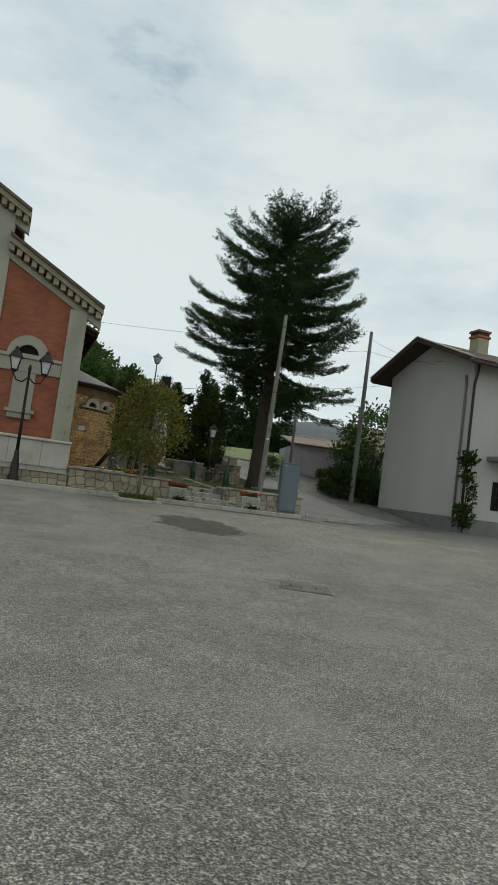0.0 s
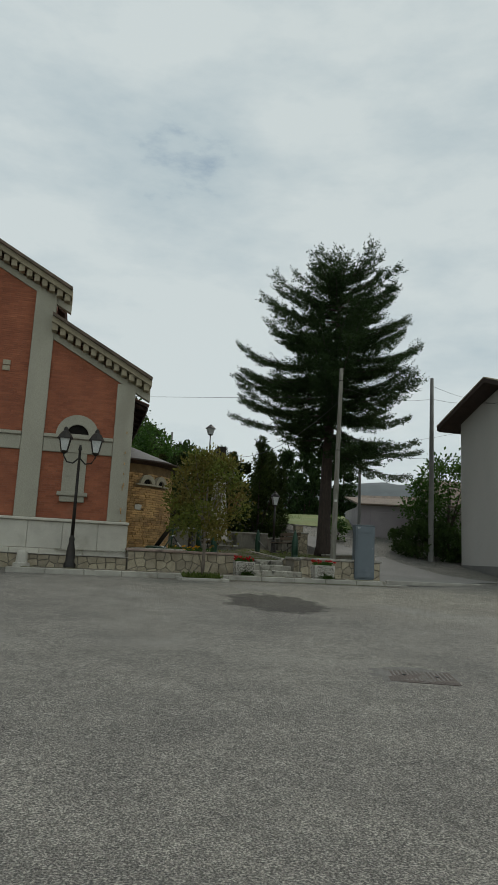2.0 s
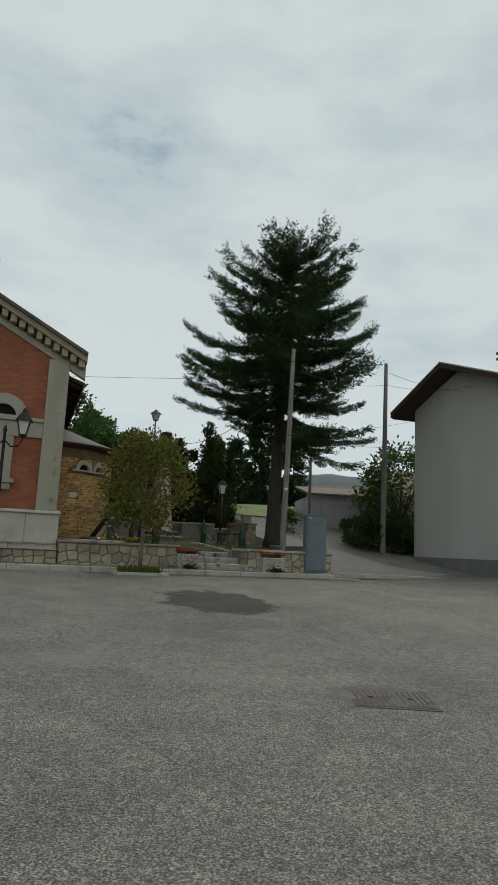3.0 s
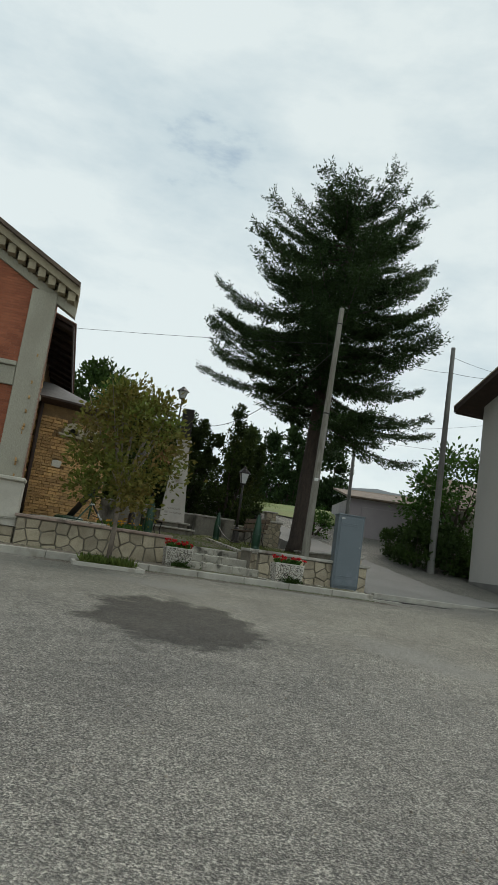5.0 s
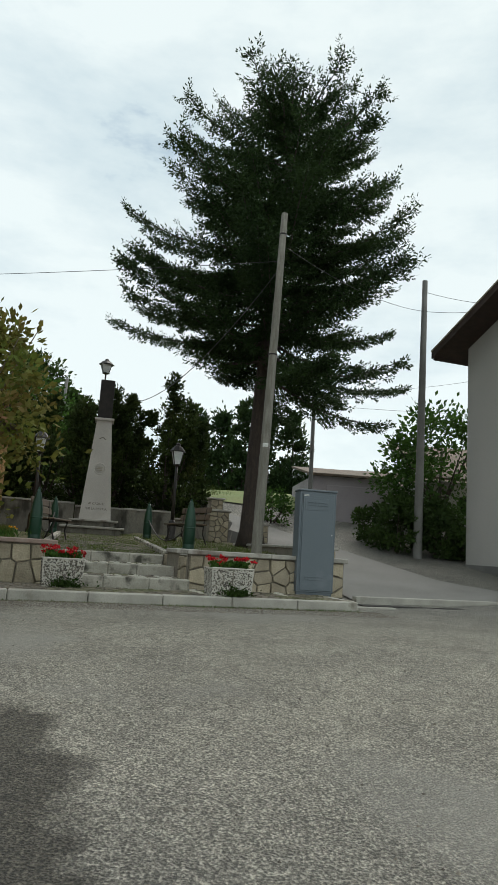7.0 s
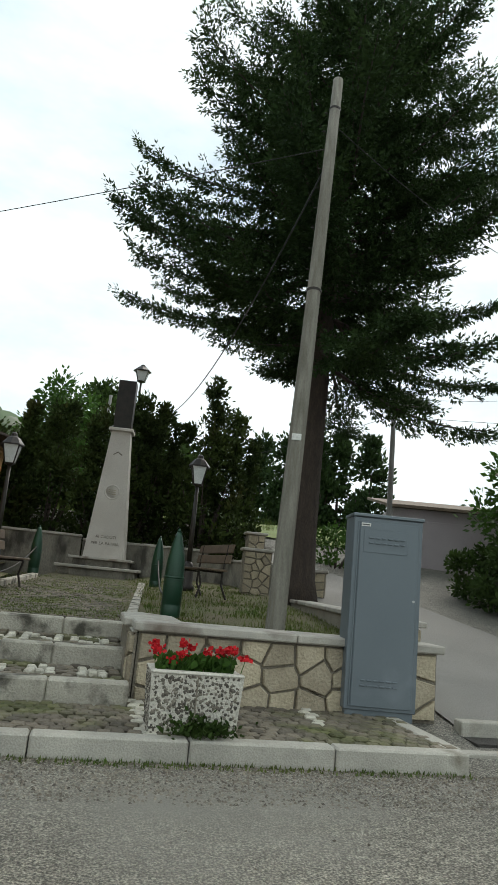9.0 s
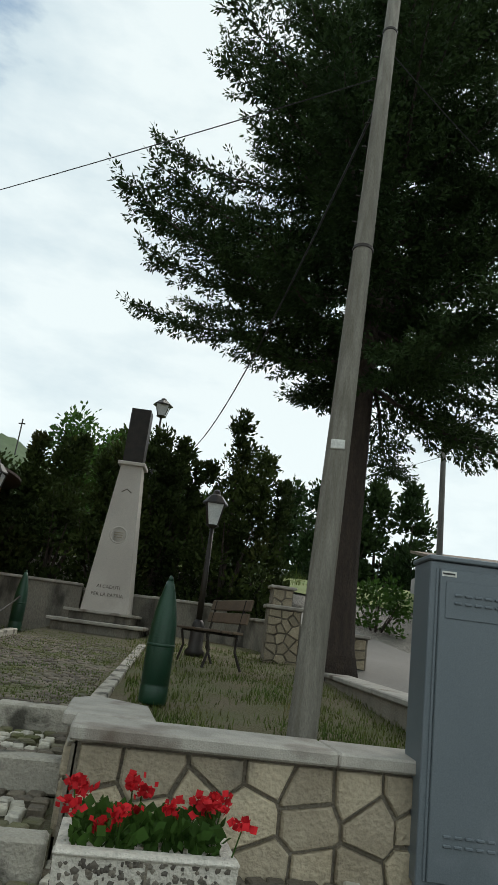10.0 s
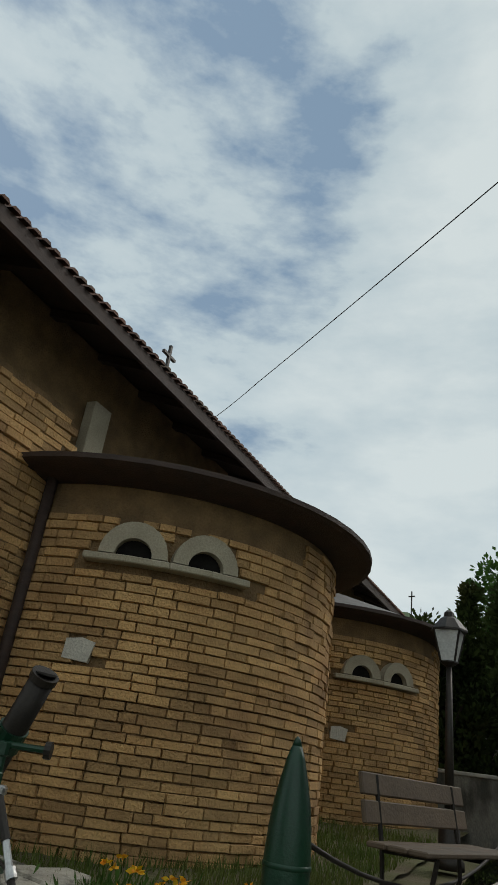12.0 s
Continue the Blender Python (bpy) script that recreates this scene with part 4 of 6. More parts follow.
# ---- plants ----
def leaf_cloud(points, size, rnd, droop=0.3, aspect=0.45):
    """Small pointed leaves or needle sprays, two triangles each, at the points (place, outward)."""
    V, Fc = [], []
    for p, d in points:
        d = (d + Vector((rnd.uniform(-.7, .7), rnd.uniform(-.7, .7), rnd.uniform(-.5, .5) - droop))).normalized()
        s = d.cross(Vector((rnd.uniform(-1, 1), rnd.uniform(-1, 1), rnd.uniform(-.3, 1)))).normalized()
        L = size * rnd.uniform(0.6, 1.35)
        i = len(V)
        V += [tuple(p), tuple(p + d * L * 0.5 + s * L * aspect * 0.5), tuple(p + d * L), tuple(p + d * L * 0.5 - s * L * aspect * 0.5)]
        Fc.append((i, i + 1, i + 2, i + 3))
    return V, Fc


def spruce(x, y, z, height, radius, seed, label, crown_from=0.32):
    """A broad old spruce: trunk, uneven whorls of limbs with upturned tips, side twigs clothed in needle sprigs."""
    rnd = random.Random(seed)
    tree = thing("spruce_tree", at(x, y, z), label, "tree")
    lean = 0.6
    part("trunk", tube([(lean * k * k, 0, height * k) for k in (0, 0.04, 0.1, 0.2, 0.4, 0.6, 0.8, 0.95)], [0.42, 0.31, 0.27, 0.25, 0.20, 0.15, 0.09, 0.02], 14), BARK, tree, "", None, True)
    V, Fc = [], []

    def sprig(p, d, size):
        s = d.cross(Vector((rnd.uniform(-1, 1), rnd.uniform(-1, 1), rnd.uniform(0.2, 1)))).normalized()
        L = size * rnd.uniform(0.65, 1.3)
        i = len(V)
        V.extend((tuple(p - s * L * 0.08), tuple(p + d * L * 0.4 - s * L * 0.19), tuple(p + d * L), tuple(p + d * L * 0.45 + s * L * 0.19)))
        Fc.append((i, i + 1, i + 2, i + 3))

    def twig(p, d, length):
        """A side twig, drooping a little and lifting at its tip, set with sprigs all round."""
        n = max(6, int(length * 98))
        for q in range(n):
            u = (q + rnd.random()) / n
            c = p + d * length * u + Vector((0, 0, length * (0.34 * u ** 3 - 0.30 * u)))
            o = Vector((rnd.gauss(0, 1), rnd.gauss(0, 1), rnd.gauss(0, 0.8) - 0.25)).normalized()
            sprig(c + o * 0.045, (d * 0.7 + o * 0.9).normalized(), 0.092 * (1.2 - 0.35 * u))
        sprig(p + d * length + Vector((0, 0, 0.06 * length)), (d + Vector((0, 0, 0.45))).normalized(), 0.11)

    n = 134
    for i in range(n):
        k = crown_from + (0.985 - crown_from) * ((i + rnd.random()) / n) ** 0.95
        kk = (k - crown_from) / (1 - crown_from)
        prof = radius * (1.0 - 0.26 * smoothstep(0.30, 0.75, kk) - 0.50 * smoothstep(0.76, 1.0, kk))
        R = prof * (rnd.uniform(0.6, 0.86) if rnd.random() < 0.45 else rnd.uniform(0.86, 1.0))
        th = i * 2.399963 + rnd.uniform(-.35, .35)
        dx, dy = math.cos(th), math.sin(th)
        rise = rnd.uniform(-0.12, 0.12) + 0.10 * smoothstep(0.05, 0.4, kk) + 0.62 * smoothstep(0.62, 1.0, kk)
        R *= 0.93 if dx > 0.2 else 1.0
        if kk < 0.14:
            # the lowest limbs hang further down on the open side
            R, rise = (R * 0.6, rise + 0.08) if dx < 0.1 else (R * 0.95, rise - 0.26)
        pts = [Vector((lean * k * k + dx * R * u + rnd.uniform(-.05, .05), dy * R * u + rnd.uniform(-.05, .05),
                       height * k + R * (rise * u - 0.10 * math.sin(math.pi * u * 0.9) + 0.08 * u ** 3))) for u in (q / 6 for q in range(7))]
        part("limb", tube(pts, [0.05 * (1 - 0.85 * q / 6) for q in range(7)], 4, None), BARK, tree)
        steps = max(6, int(R * 7.5))
        for j in range(steps):
            u = 0.14 + 0.86 * (j + rnd.random()) / steps
            q = min(5, int(u * 6))
            base, along = pts[q].lerp(pts[q + 1], u * 6 - q), (pts[q + 1] - pts[q]).normalized()
            for sgn in (-1, 1):
                if rnd.random() < 0.12:
                    continue
                d = (along * rnd.uniform(0.5, 1.0) + Vector((-dy, dx, 0)) * sgn * rnd.uniform(0.45, 1.0) + Vector((0, 0, rnd.uniform(-.40, .12)))).normalized()
                twig(base, d, rnd.uniform(0.35, 0.95) * (1.3 - 0.72 * u) * min(1.0, 0.5 + R * 0.2))
        twig(pts[5], (pts[6] - pts[5]).normalized(), (pts[6] - pts[5]).length * 1.25)
    tagged(part("crown", pydata("crown", V, Fc), SPRUCE, tree, "dense dark green needles"), "", "", "", "stuff")
    return tree


def bushy(name, x, y, z, height, rx, seed, mat, label, category="tree", trunk=0.3, leaf=0.13, n=2600, cone=0.0, stem=0.09, group="", bark=None, forks=6, spires=0):
    """A tree or shrub: stem, forks, and a crown of leaves in uneven clumps; cone 1 gives a pointed top."""
    rnd = random.Random(seed)
    tree = thing(name, at(x, y, z), label, category, group)
    h0 = height * trunk
    part("trunk", tube([(0, 0, -0.1), (0.02, 0.01, h0 * 0.5), (0.0, 0.02, h0), (0.03, 0, height * 0.75)], [stem, stem * 0.8, stem * 0.7, stem * 0.2], 8), bark or BARK, tree, "", None, True)
    for i in range(forks):
        th = i * 2.4 + rnd.uniform(-.4, .4)
        R = rx * rnd.uniform(0.5, 0.85)
        part("limb", tube([(0, 0, h0 * rnd.uniform(.85, 1.1)), (R * .4 * math.cos(th), R * .4 * math.sin(th), h0 + height * .18), (R * math.cos(th), R * math.sin(th), h0 + height * rnd.uniform(.35, .55))], [stem * .5, stem * .35, stem * .1], 5), bark or BARK, tree)
    clumps = []
    for i in range(max(24, n // 70)):
        k = rnd.random() ** (1.0 + 0.5 * cone)
        prof = math.sin(math.pi * min(1, 0.12 + 0.88 * k)) ** 0.6 if cone < 0.5 else (1 - k) ** 0.75 + 0.06
        th, rr = rnd.uniform(0, 2 * math.pi), rx * prof * rnd.uniform(0.55, 1.05)
        clumps.append((Vector((rr * math.cos(th), rr * math.sin(th), h0 * 0.8 + (height - h0 * 0.8) * k)), rnd.uniform(.6, 1.2)))
    if spires:
        tops = [(rnd.uniform(-.75, .75) * rx, rnd.uniform(-.5, .5) * rx, height * rnd.uniform(0.72, 1.04)) for _ in range(spires)]
        for i in range(int(len(clumps) * 0.55)):
            sx, sy, sh = tops[i % spires]
            k = rnd.random() ** 0.8
            th, rr = rnd.uniform(0, 2 * math.pi), rx * 0.34 * (1 - k) + 0.03
            clumps[i] = (Vector((sx + rr * math.cos(th), sy + rr * math.sin(th), h0 + (sh - h0) * k)), 0.75 * (1 - 0.5 * k))
    leaves = []
    for i in range(n):
        c, s = clumps[i % len(clumps)]
        o = Vector((rnd.gauss(0, 1), rnd.gauss(0, 1), rnd.gauss(0, 0.9))) * 0.17 * s * max(0.55, rx * 0.75)
        leaves.append((c + o, o.normalized() + Vector((0, 0, 0.4 * cone + 0.2))))
    v, f = leaf_cloud(leaves, leaf, rnd, -0.2 * cone, 0.55)
    v = [(a, b, max(0.02, c)) for a, b, c in v]
    tagged(part("crown", pydata("crown", v, f), mat, tree), "", "", "", "stuff")
    return tree


spruce(1.0, 30.9, 0.8, 12.7, 4.5, 8, "tall broad dark spruce standing in the grass bed", 0.37)
bushy("plum_tree", -2.84, 21.3, 0.03, 3.45, 1.12, 3, LEAF, "young reddish green plum tree in a kerbed pit", "tree", 0.42, 0.1, 7500, 0, 0.055, "", GREYBARK, 9)
# dark conifer hedge behind the monument
rh = random.Random(17)
for i in range(13):
    a = -8.6 + i * 0.98 + rh.uniform(-.2, .2)
    p = W(a, 14.2 + rh.uniform(-0.3, 0.9) + 0.05 * a, 0)
    hgt = (3.2, 3.0, 3.2, 3.0, 3.3, 3.5, 3.5, 4.5, 4.4, 5.1, 4.9, 5.7, 5.0)[i]
    bushy("hedge_conifer", p.x, p.y, terrace_z(14), hgt, 1.0 + rh.uniform(0, .25), 100 + i, CYPRESS, "dark overgrown conifer behind the monument", "tree", 0.06, 0.13, 10000, 0.75, 0.12, "hedge behind the monument", None, 6, 4)
for i, (x, y, z, h, r) in enumerate(((-22.3, 85, 9.5, 10.5, 3.8), (-18.0, 84, 9.0, 6.5, 3.2), (-27, 86, 9.5, 8.5, 3.6), (-13.5, 83, 7.0, 6.5, 3.0))):
    bushy("broadleaf_tree", x, y, z, h, r, 200 + i, BUSHLEAF, "round leafy tree on the rise behind the garden", "tree", 0.2, 0.55, 4200, 0, 0.3)
for i, (x, y, h, r) in enumerate(((0.75, 50, 7.0, 1.25), (1.9, 50.6, 6.7, 1.25), (3.4, 50, 6.5, 1.3), (-0.6, 52, 6.6, 1.5), (-2.2, 54, 7.0, 1.6))):
    bushy("fir_tree", x, y, 1.8, h, r, 230 + i, SPRUCE, "far dark fir with a pointed top", "tree", 0.05, 0.24, 7000, 1.0, 0.16, "row of far firs")
bushy("broadleaf_tree", -9.0, 43.0, 1.5, 6.6, 2.1, 262, BRIGHTLEAF, "leafy green tree rising behind the dark hedge", "tree", 0.2, 0.2, 7000, 0, 0.12, "", None, 6, 3)
bushy("broadleaf_tree", 1.75, 36.0, 1.2, 1.7, 0.6, 260, BRIGHTLEAF, "leafy green tree beyond the garden wall", "tree", 0.2, 0.11, 1600, 0, 0.05)
bushy("fig_tree", 7.0, 34.6, 1.0, 4.7, 1.85, 270, BRIGHTLEAF, "light green fruit tree by the lane", "tree", 0.28, 0.17, 5600, 0, 0.09)
for i, (x, y, h, r) in enumerate(((5.2, 32.6, 1.5, 0.75), (6.2, 32.3, 1.6, 0.7), (5.6, 33.6, 1.7, 0.8), (6.6, 33.3, 1.2, 0.8), (4.9, 34.0, 1.1, 0.7), (7.0, 32.4, 0.7, .6))):
    bushy("lane_bush", x, y, ground_z(x, y), h, r, 280 + i, BUSHLEAF, "dark bush on the bank beside the lane", "bush", 0.1, 0.12, 1900, 0, 0.04, "bushes on the lane bank")
bushy("climbing_plant", 8.62, 25.72, 0.3, 3.0, 0.30, 290, BUSHLEAF, "climbing plant on the house downpipe", "plant", 0.1, 0.13, 1500, 0.2, 0.03)


def turf(name, area, count, h, seed, mat, label, zf):
    """Blades of grass over an area given by a sampler."""
    rnd = random.Random(seed)
    V, Fc = [], []
    for _ in range(count):
        a, b = area(rnd)
        if noise.noise(Vector((a * 1.3, b * 1.3, seed))) + rnd.uniform(-.45, .45) < -0.15:
            continue
        p = W(a, b)
        z = zf(a, b)
        th = rnd.uniform(0, 6.28)
        w, hh = rnd.uniform(0.004, 0.009), h * rnd.uniform(0.4, 1.3)
        lx, ly = math.cos(th), math.sin(th)
        i = len(V)
        V += [(p.x - ly * w, p.y + lx * w, z), (p.x + ly * w, p.y - lx * w, z), (p.x + lx * hh * .45, p.y + ly * hh * .45, z + hh)]
        Fc.append((i, i + 1, i + 2))
    return tagged(part(name, pydata(name, V, Fc), mat), label, "grass", "", "stuff")


def bed_r(a, b):
    return terrace_z(b) + 0.03


bed("lawn", -2.62, -2.02, 3.3, 9.5, lambda a, b: terrace_z(b) - 0.02, "strip of grass beside the terrace edge")
bed("lawn", -7.5, -2.5, 1.9, 14.5, lambda a, b: terrace_z(b) + 0.02, "long grass bed beside the church")
turf("grass", lambda r: (r.uniform(0.25, 2.8), 1.75 + 8.5 * r.random() ** 1.6), 16000, 0.075, 5, GRASS, "thin grass under the spruce", bed_r)
turf("grass", lambda r: (r.uniform(-6.0, -2.62), 2.0 + 8.5 * r.random() ** 1.3), 34000, 0.13, 6, GRASS, "long grass and weeds by the apse", lambda a, b: terrace_z(b) + 0.0)
turf("grass", lambda r: (r.uniform(-2.0, 0.6), 3.2 + 7 * r.random() ** 1.3), 11000, 0.02, 7, GRASS, "moss and short grass between the cobbles", lambda a, b: terrace_z(b) - 0.005)
turf("weeds", lambda r: (2.3 - 5.5 * r.random(), -0.03 - 0.12 * r.random() ** 2), 1500, 0.028, 8, GRASS, "weeds along the foot of the kerb", lambda a, b: 0.0)
turf("field_grass", lambda r: (r.uniform(-3, 6), 16.5 + 9 * r.random()), 9000, 0.55, 9, GRASS, "tall meadow grass behind the lane", lambda a, b: ground_z(*W(a, b).xy) + 0.02)
meadow = sheet("meadow", -12, 9, 38.8, 62, 0.75, lambda x, y: ground_z(x, y) + 0.05 + 0.5 * smoothstep(39, 46, y), lambda x, y: not (x > 2.7 and y < 50))
tagged(part("meadow", meadow, FIELD), "green meadow behind the lane", "meadow", "", "structure")



def gravel(label, count, seed, spot):
    """Loose chips of stone lying on the ground."""
    rnd = random.Random(seed)
    V, Fc = [], []
    for _ in range(count):
        p = spot(rnd)
        z = ground_z(p.x, p.y)
        r = rnd.uniform(0.004, 0.013)
        i = len(V)
        for k in range(4):
            an = math.pi / 2 * k + rnd.uniform(-.4, .4)
            V.append((p.x + r * math.cos(an), p.y + r * math.sin(an), z))
        V.append((p.x + rnd.uniform(-.3, .3) * r, p.y + rnd.uniform(-.3, .3) * r, z + r * rnd.uniform(0.6, 1.1)))
        Fc += [(i + k, i + (k + 1) % 4, i + 4) for k in range(4)]
    tagged(part("gravel", pydata("gravel", V, Fc), CHIPS), label, "gravel", "", "stuff")


gravel("loose stone chips and dirt along the kerb", 9000, 88, lambda r: W(2.6 - 7.5 * r.random(), -0.03 - 0.75 * r.random() ** 1.8))
gravel("loose stone chips scattered over the asphalt", 1500, 89, lambda r: W(r.uniform(-5, 6), -0.6 - 16 * r.random()))

# ---- terrace edges, monument ----
for side_i, (a0, a1) in enumerate(((-2.2, -1.5), (0.03, 0.52))):
    b0, b1 = 3.2, 8.9
    for i in range(5):
        k0, k1 = i / 5, (i + 1) / 5
        p0, p1 = W(a0 + (a1 - a0) * k0, b0 + (b1 - b0) * k0), W(a0 + (a1 - a0) * k1, b0 + (b1 - b0) * k1)
        L = (p1 - p0).length
        zz, z_end = terrace_z(b0 + (b1 - b0) * k0), terrace_z(b0 + (b1 - b0) * k1)
        e = part("edging_stone", box(0.003, L - 0.003, -0.06, 0.06, -0.2, 0.07, 0.01), STEP, None, "", Matrix.Translation((p0.x, p0.y, zz)) @ Matrix.Rotation(math.atan2(p1.y - p0.y, p1.x - p0.x), 4, "Z") @ Matrix.Rotation(-math.atan2(z_end - zz, L), 4, "Y"))
        tagged(e, "pale edging stone along the terrace", "edging", "terrace edging", "structure")

MON = at(-3.74, 34.15, 0, 11.3)
monument = thing("war_memorial", MON, "pale marble obelisk with a dark bronze block on top", "monument")
part("base_step", box(-0.92, 0.82, -0.52, 1.1, 0.8, 1.12, 0.015), STAINED, monument)
part("base_slab", box(-1.0, 0.9, -0.62, 1.1, 1.12, 1.19, 0.015), CAP, monument, "overhanging slab")
part("base_block", box(-0.66, 0.60, -0.24, 0.9, 1.19, 1.34, 0.01), STAINED, monument)
part("base_slab", box(-0.76, 0.70, -0.36, 0.9, 1.34, 1.395, 0.01), CAP, monument)
sh = bmesh.new()
lo = [sh.verts.new(p) for p in ((-0.48, -0.05, 1.396), (0.48, -0.05, 1.396), (0.48, 0.75, 1.396), (-0.48, 0.75, 1.396))]
hi_ = [sh.verts.new(p) for p in ((-0.23, 0.14, 4.52), (0.23, 0.14, 4.52), (0.23, 0.62, 4.52), (-0.23, 0.62, 4.52))]
sh.faces.new(lo[::-1]), sh.faces.new(hi_)
for i in range(4):
    sh.faces.new((lo[i], lo[(i + 1) % 4], hi_[(i + 1) % 4], hi_[i]))
shaft = part("shaft", sh, MARBLE, monument)
part("capital", box(-0.30, 0.30, 0.07, 0.69, 4.52, 4.6, 0.012), MARBLE, monument)
part("bronze_block", box(-0.22, 0.22, 0.16, 0.58, 4.6, 5.85, 0.01), BRONZE, monument, "dark bronze block")


def lettering(text, size, m, parent, mat=ENGRAVE, name="inscription"):
    cu = bpy.data.curves.new(name, "FONT")
    cu.body, cu.size, cu.extrude, cu.align_x = text, size, 0.003, "CENTER"
    tmp = new("tmp_text", cu)
    dg = bpy.context.evaluated_depsgraph_get()
    me = bpy.data.meshes.new_from_object(tmp.evaluated_get(dg))
    bpy.data.objects.remove(tmp)
    return part(name, me, mat, parent, "", m)


tilt_front = math.degrees(math.atan2(0.19, 3.12))


def on_front(z):
    k = (z - 1.396) / 3.124
    return Matrix.Translation((0, -0.05 + 0.19 * k - 0.004, z)) @ Matrix.Rotation(radians(90 - tilt_front), 4, "X")


lettering("AI CADUTI", 0.10, on_front(1.86), shaft)
lettering("PER LA PATRIA", 0.10, on_front(1.70), shaft)
part("wreath", lathe([(0.15, 0.0), (0.17, 0.008), (0.19, 0.0)], 24), MARBLE, shaft, "carved round wreath", on_front(2.98))
for dx in (-0.05, 0.05):
    part("emblem_bar", box(-0.07, 0.07, -0.012, 0.012, 0, 0.006, 0, None, Matrix.Rotation(radians(35 if dx < 0 else -35), 4, "Z")), ENGRAVE, shaft, "crossed emblem", on_front(3.95) @ Matrix.Translation((dx, 0, 0)))
for dz in (-0.05, 0.0, 0.05):
    part("emblem_bar", box(-0.09, 0.09, -0.008, 0.008, 0, 0.006), PALESTONE, shaft, "", on_front(2.98 + dz))


def back_wall(x0, y0, x1, y1, z0, z1, label):
    L = math.hypot(x1 - x0, y1 - y0)
    th = thing("memorial_wall", Matrix.Translation((x0, y0, 0)) @ Matrix.Rotation(math.atan2(y1 - y0, x1 - x0), 4, "Z"), label, "wall", "", "structure")
    part("body", box(0, L, 0, 0.3, z0, z1 - 0.06), STAINED, th)
    n = max(1, round(L / 1.2))
    for i in range(n):
        part("coping", box(L * i / n + 0.002, L * (i + 1) / n - 0.002, -0.05, 0.35, z1 - 0.06, z1, 0.01), CAP, th)


back_wall(-6.9, 34.0, -4.55, 34.75, 0.8, 1.93, "stained rendered wall beside the memorial")
back_wall(-4.55, 34.85, -3.0, 35.1, 0.8, 1.85, "stained rendered wall behind the memorial")
back_wall(-3.0, 34.85, -1.4, 35.15, 0.8, 1.85, "stained rendered wall beside the memorial")
back_wall(-1.4, 35.15, 0.2, 33.6, 0.8, 1.65, "dark garden wall under the hedge")
stone_wall("garden_end_wall", Vector((-0.15, 32.1, 0)), Vector((0.4, 32.25, 0)), 0.8, 1.85, 0.3, 0.06, "rough upright stone wall at the garden end", 0.17, 41)
stone_wall("brick_pier", Vector((-0.15, 32.5, 0)), Vector((0.2, 32.6, 0)), 0.8, 2.2, 0.35, 0.05, "small pier with a coping at the garden gate", 0.2, 42)


# ---- shell bollards with chain ----
def shell_bollard(p, z, label):
    th = thing("shell_bollard", Matrix.Translation((p.x, p.y, z)), label, "bollard", "old shells as bollards")
    part("body", lathe([(0.106, 0.0), (0.112, 0.02), (0.112, 0.13), (0.107, 0.14), (0.112, 0.15), (0.112, 0.42), (0.110, 0.50), (0.103, 0.60), (0.090, 0.70), (0.070, 0.80), (0.045, 0.90), (0.026, 0.955)], 28), SHELLGREEN, th, "", None, True)
    part("driving_band", lathe([(0.109, 0.43), (0.116, 0.435), (0.116, 0.452), (0.109, 0.457)], 28), SHELLGREEN, th, "", None, True)
    part("nose", lathe([(0.026, 0.955), (0.016, 0.985), (0.004, 1.0)], 14), SHELLGREEN, th, "", None, True)
    return th


shell_bollard(W(0.46, 3.2), 0.70, "dark green artillery shell bollard beside the steps")
shell_bollard(W(-2.30, 3.66), 0.70, "dark green artillery shell bollard in the long grass")
for p, z in ((W(-1.6, 9.6), 0.9), (W(0.75, 8.6), 0.88)):
    shell_bollard(p, z, "dark green artillery shell bollard near the memorial")


def chain(p0, p1, sag):
    pts = [p0.lerp(p1, k / 14) - Vector((0, 0, sag * 4 * (k / 14) * (1 - k / 14))) for k in range(15)]
    th = tagged(part("chain", tube(pts, 0.014, 6), BLACKIRON, None, "", None, True), "dark sagging chain between the shell bollards", "chain")
    return th


q0, q1 = W(-2.28, 3.78), W(-1.6, 9.48)
chain(Vector((q0.x, q0.y, 1.25)), Vector((q1.x, q1.y, 1.45)), 0.42)
q0, q1 = W(0.47, 3.33), W(0.75, 8.48)
chain(Vector((q0.x, q0.y, 1.2)), Vector((q1.x, q1.y, 1.4)), 0.4)


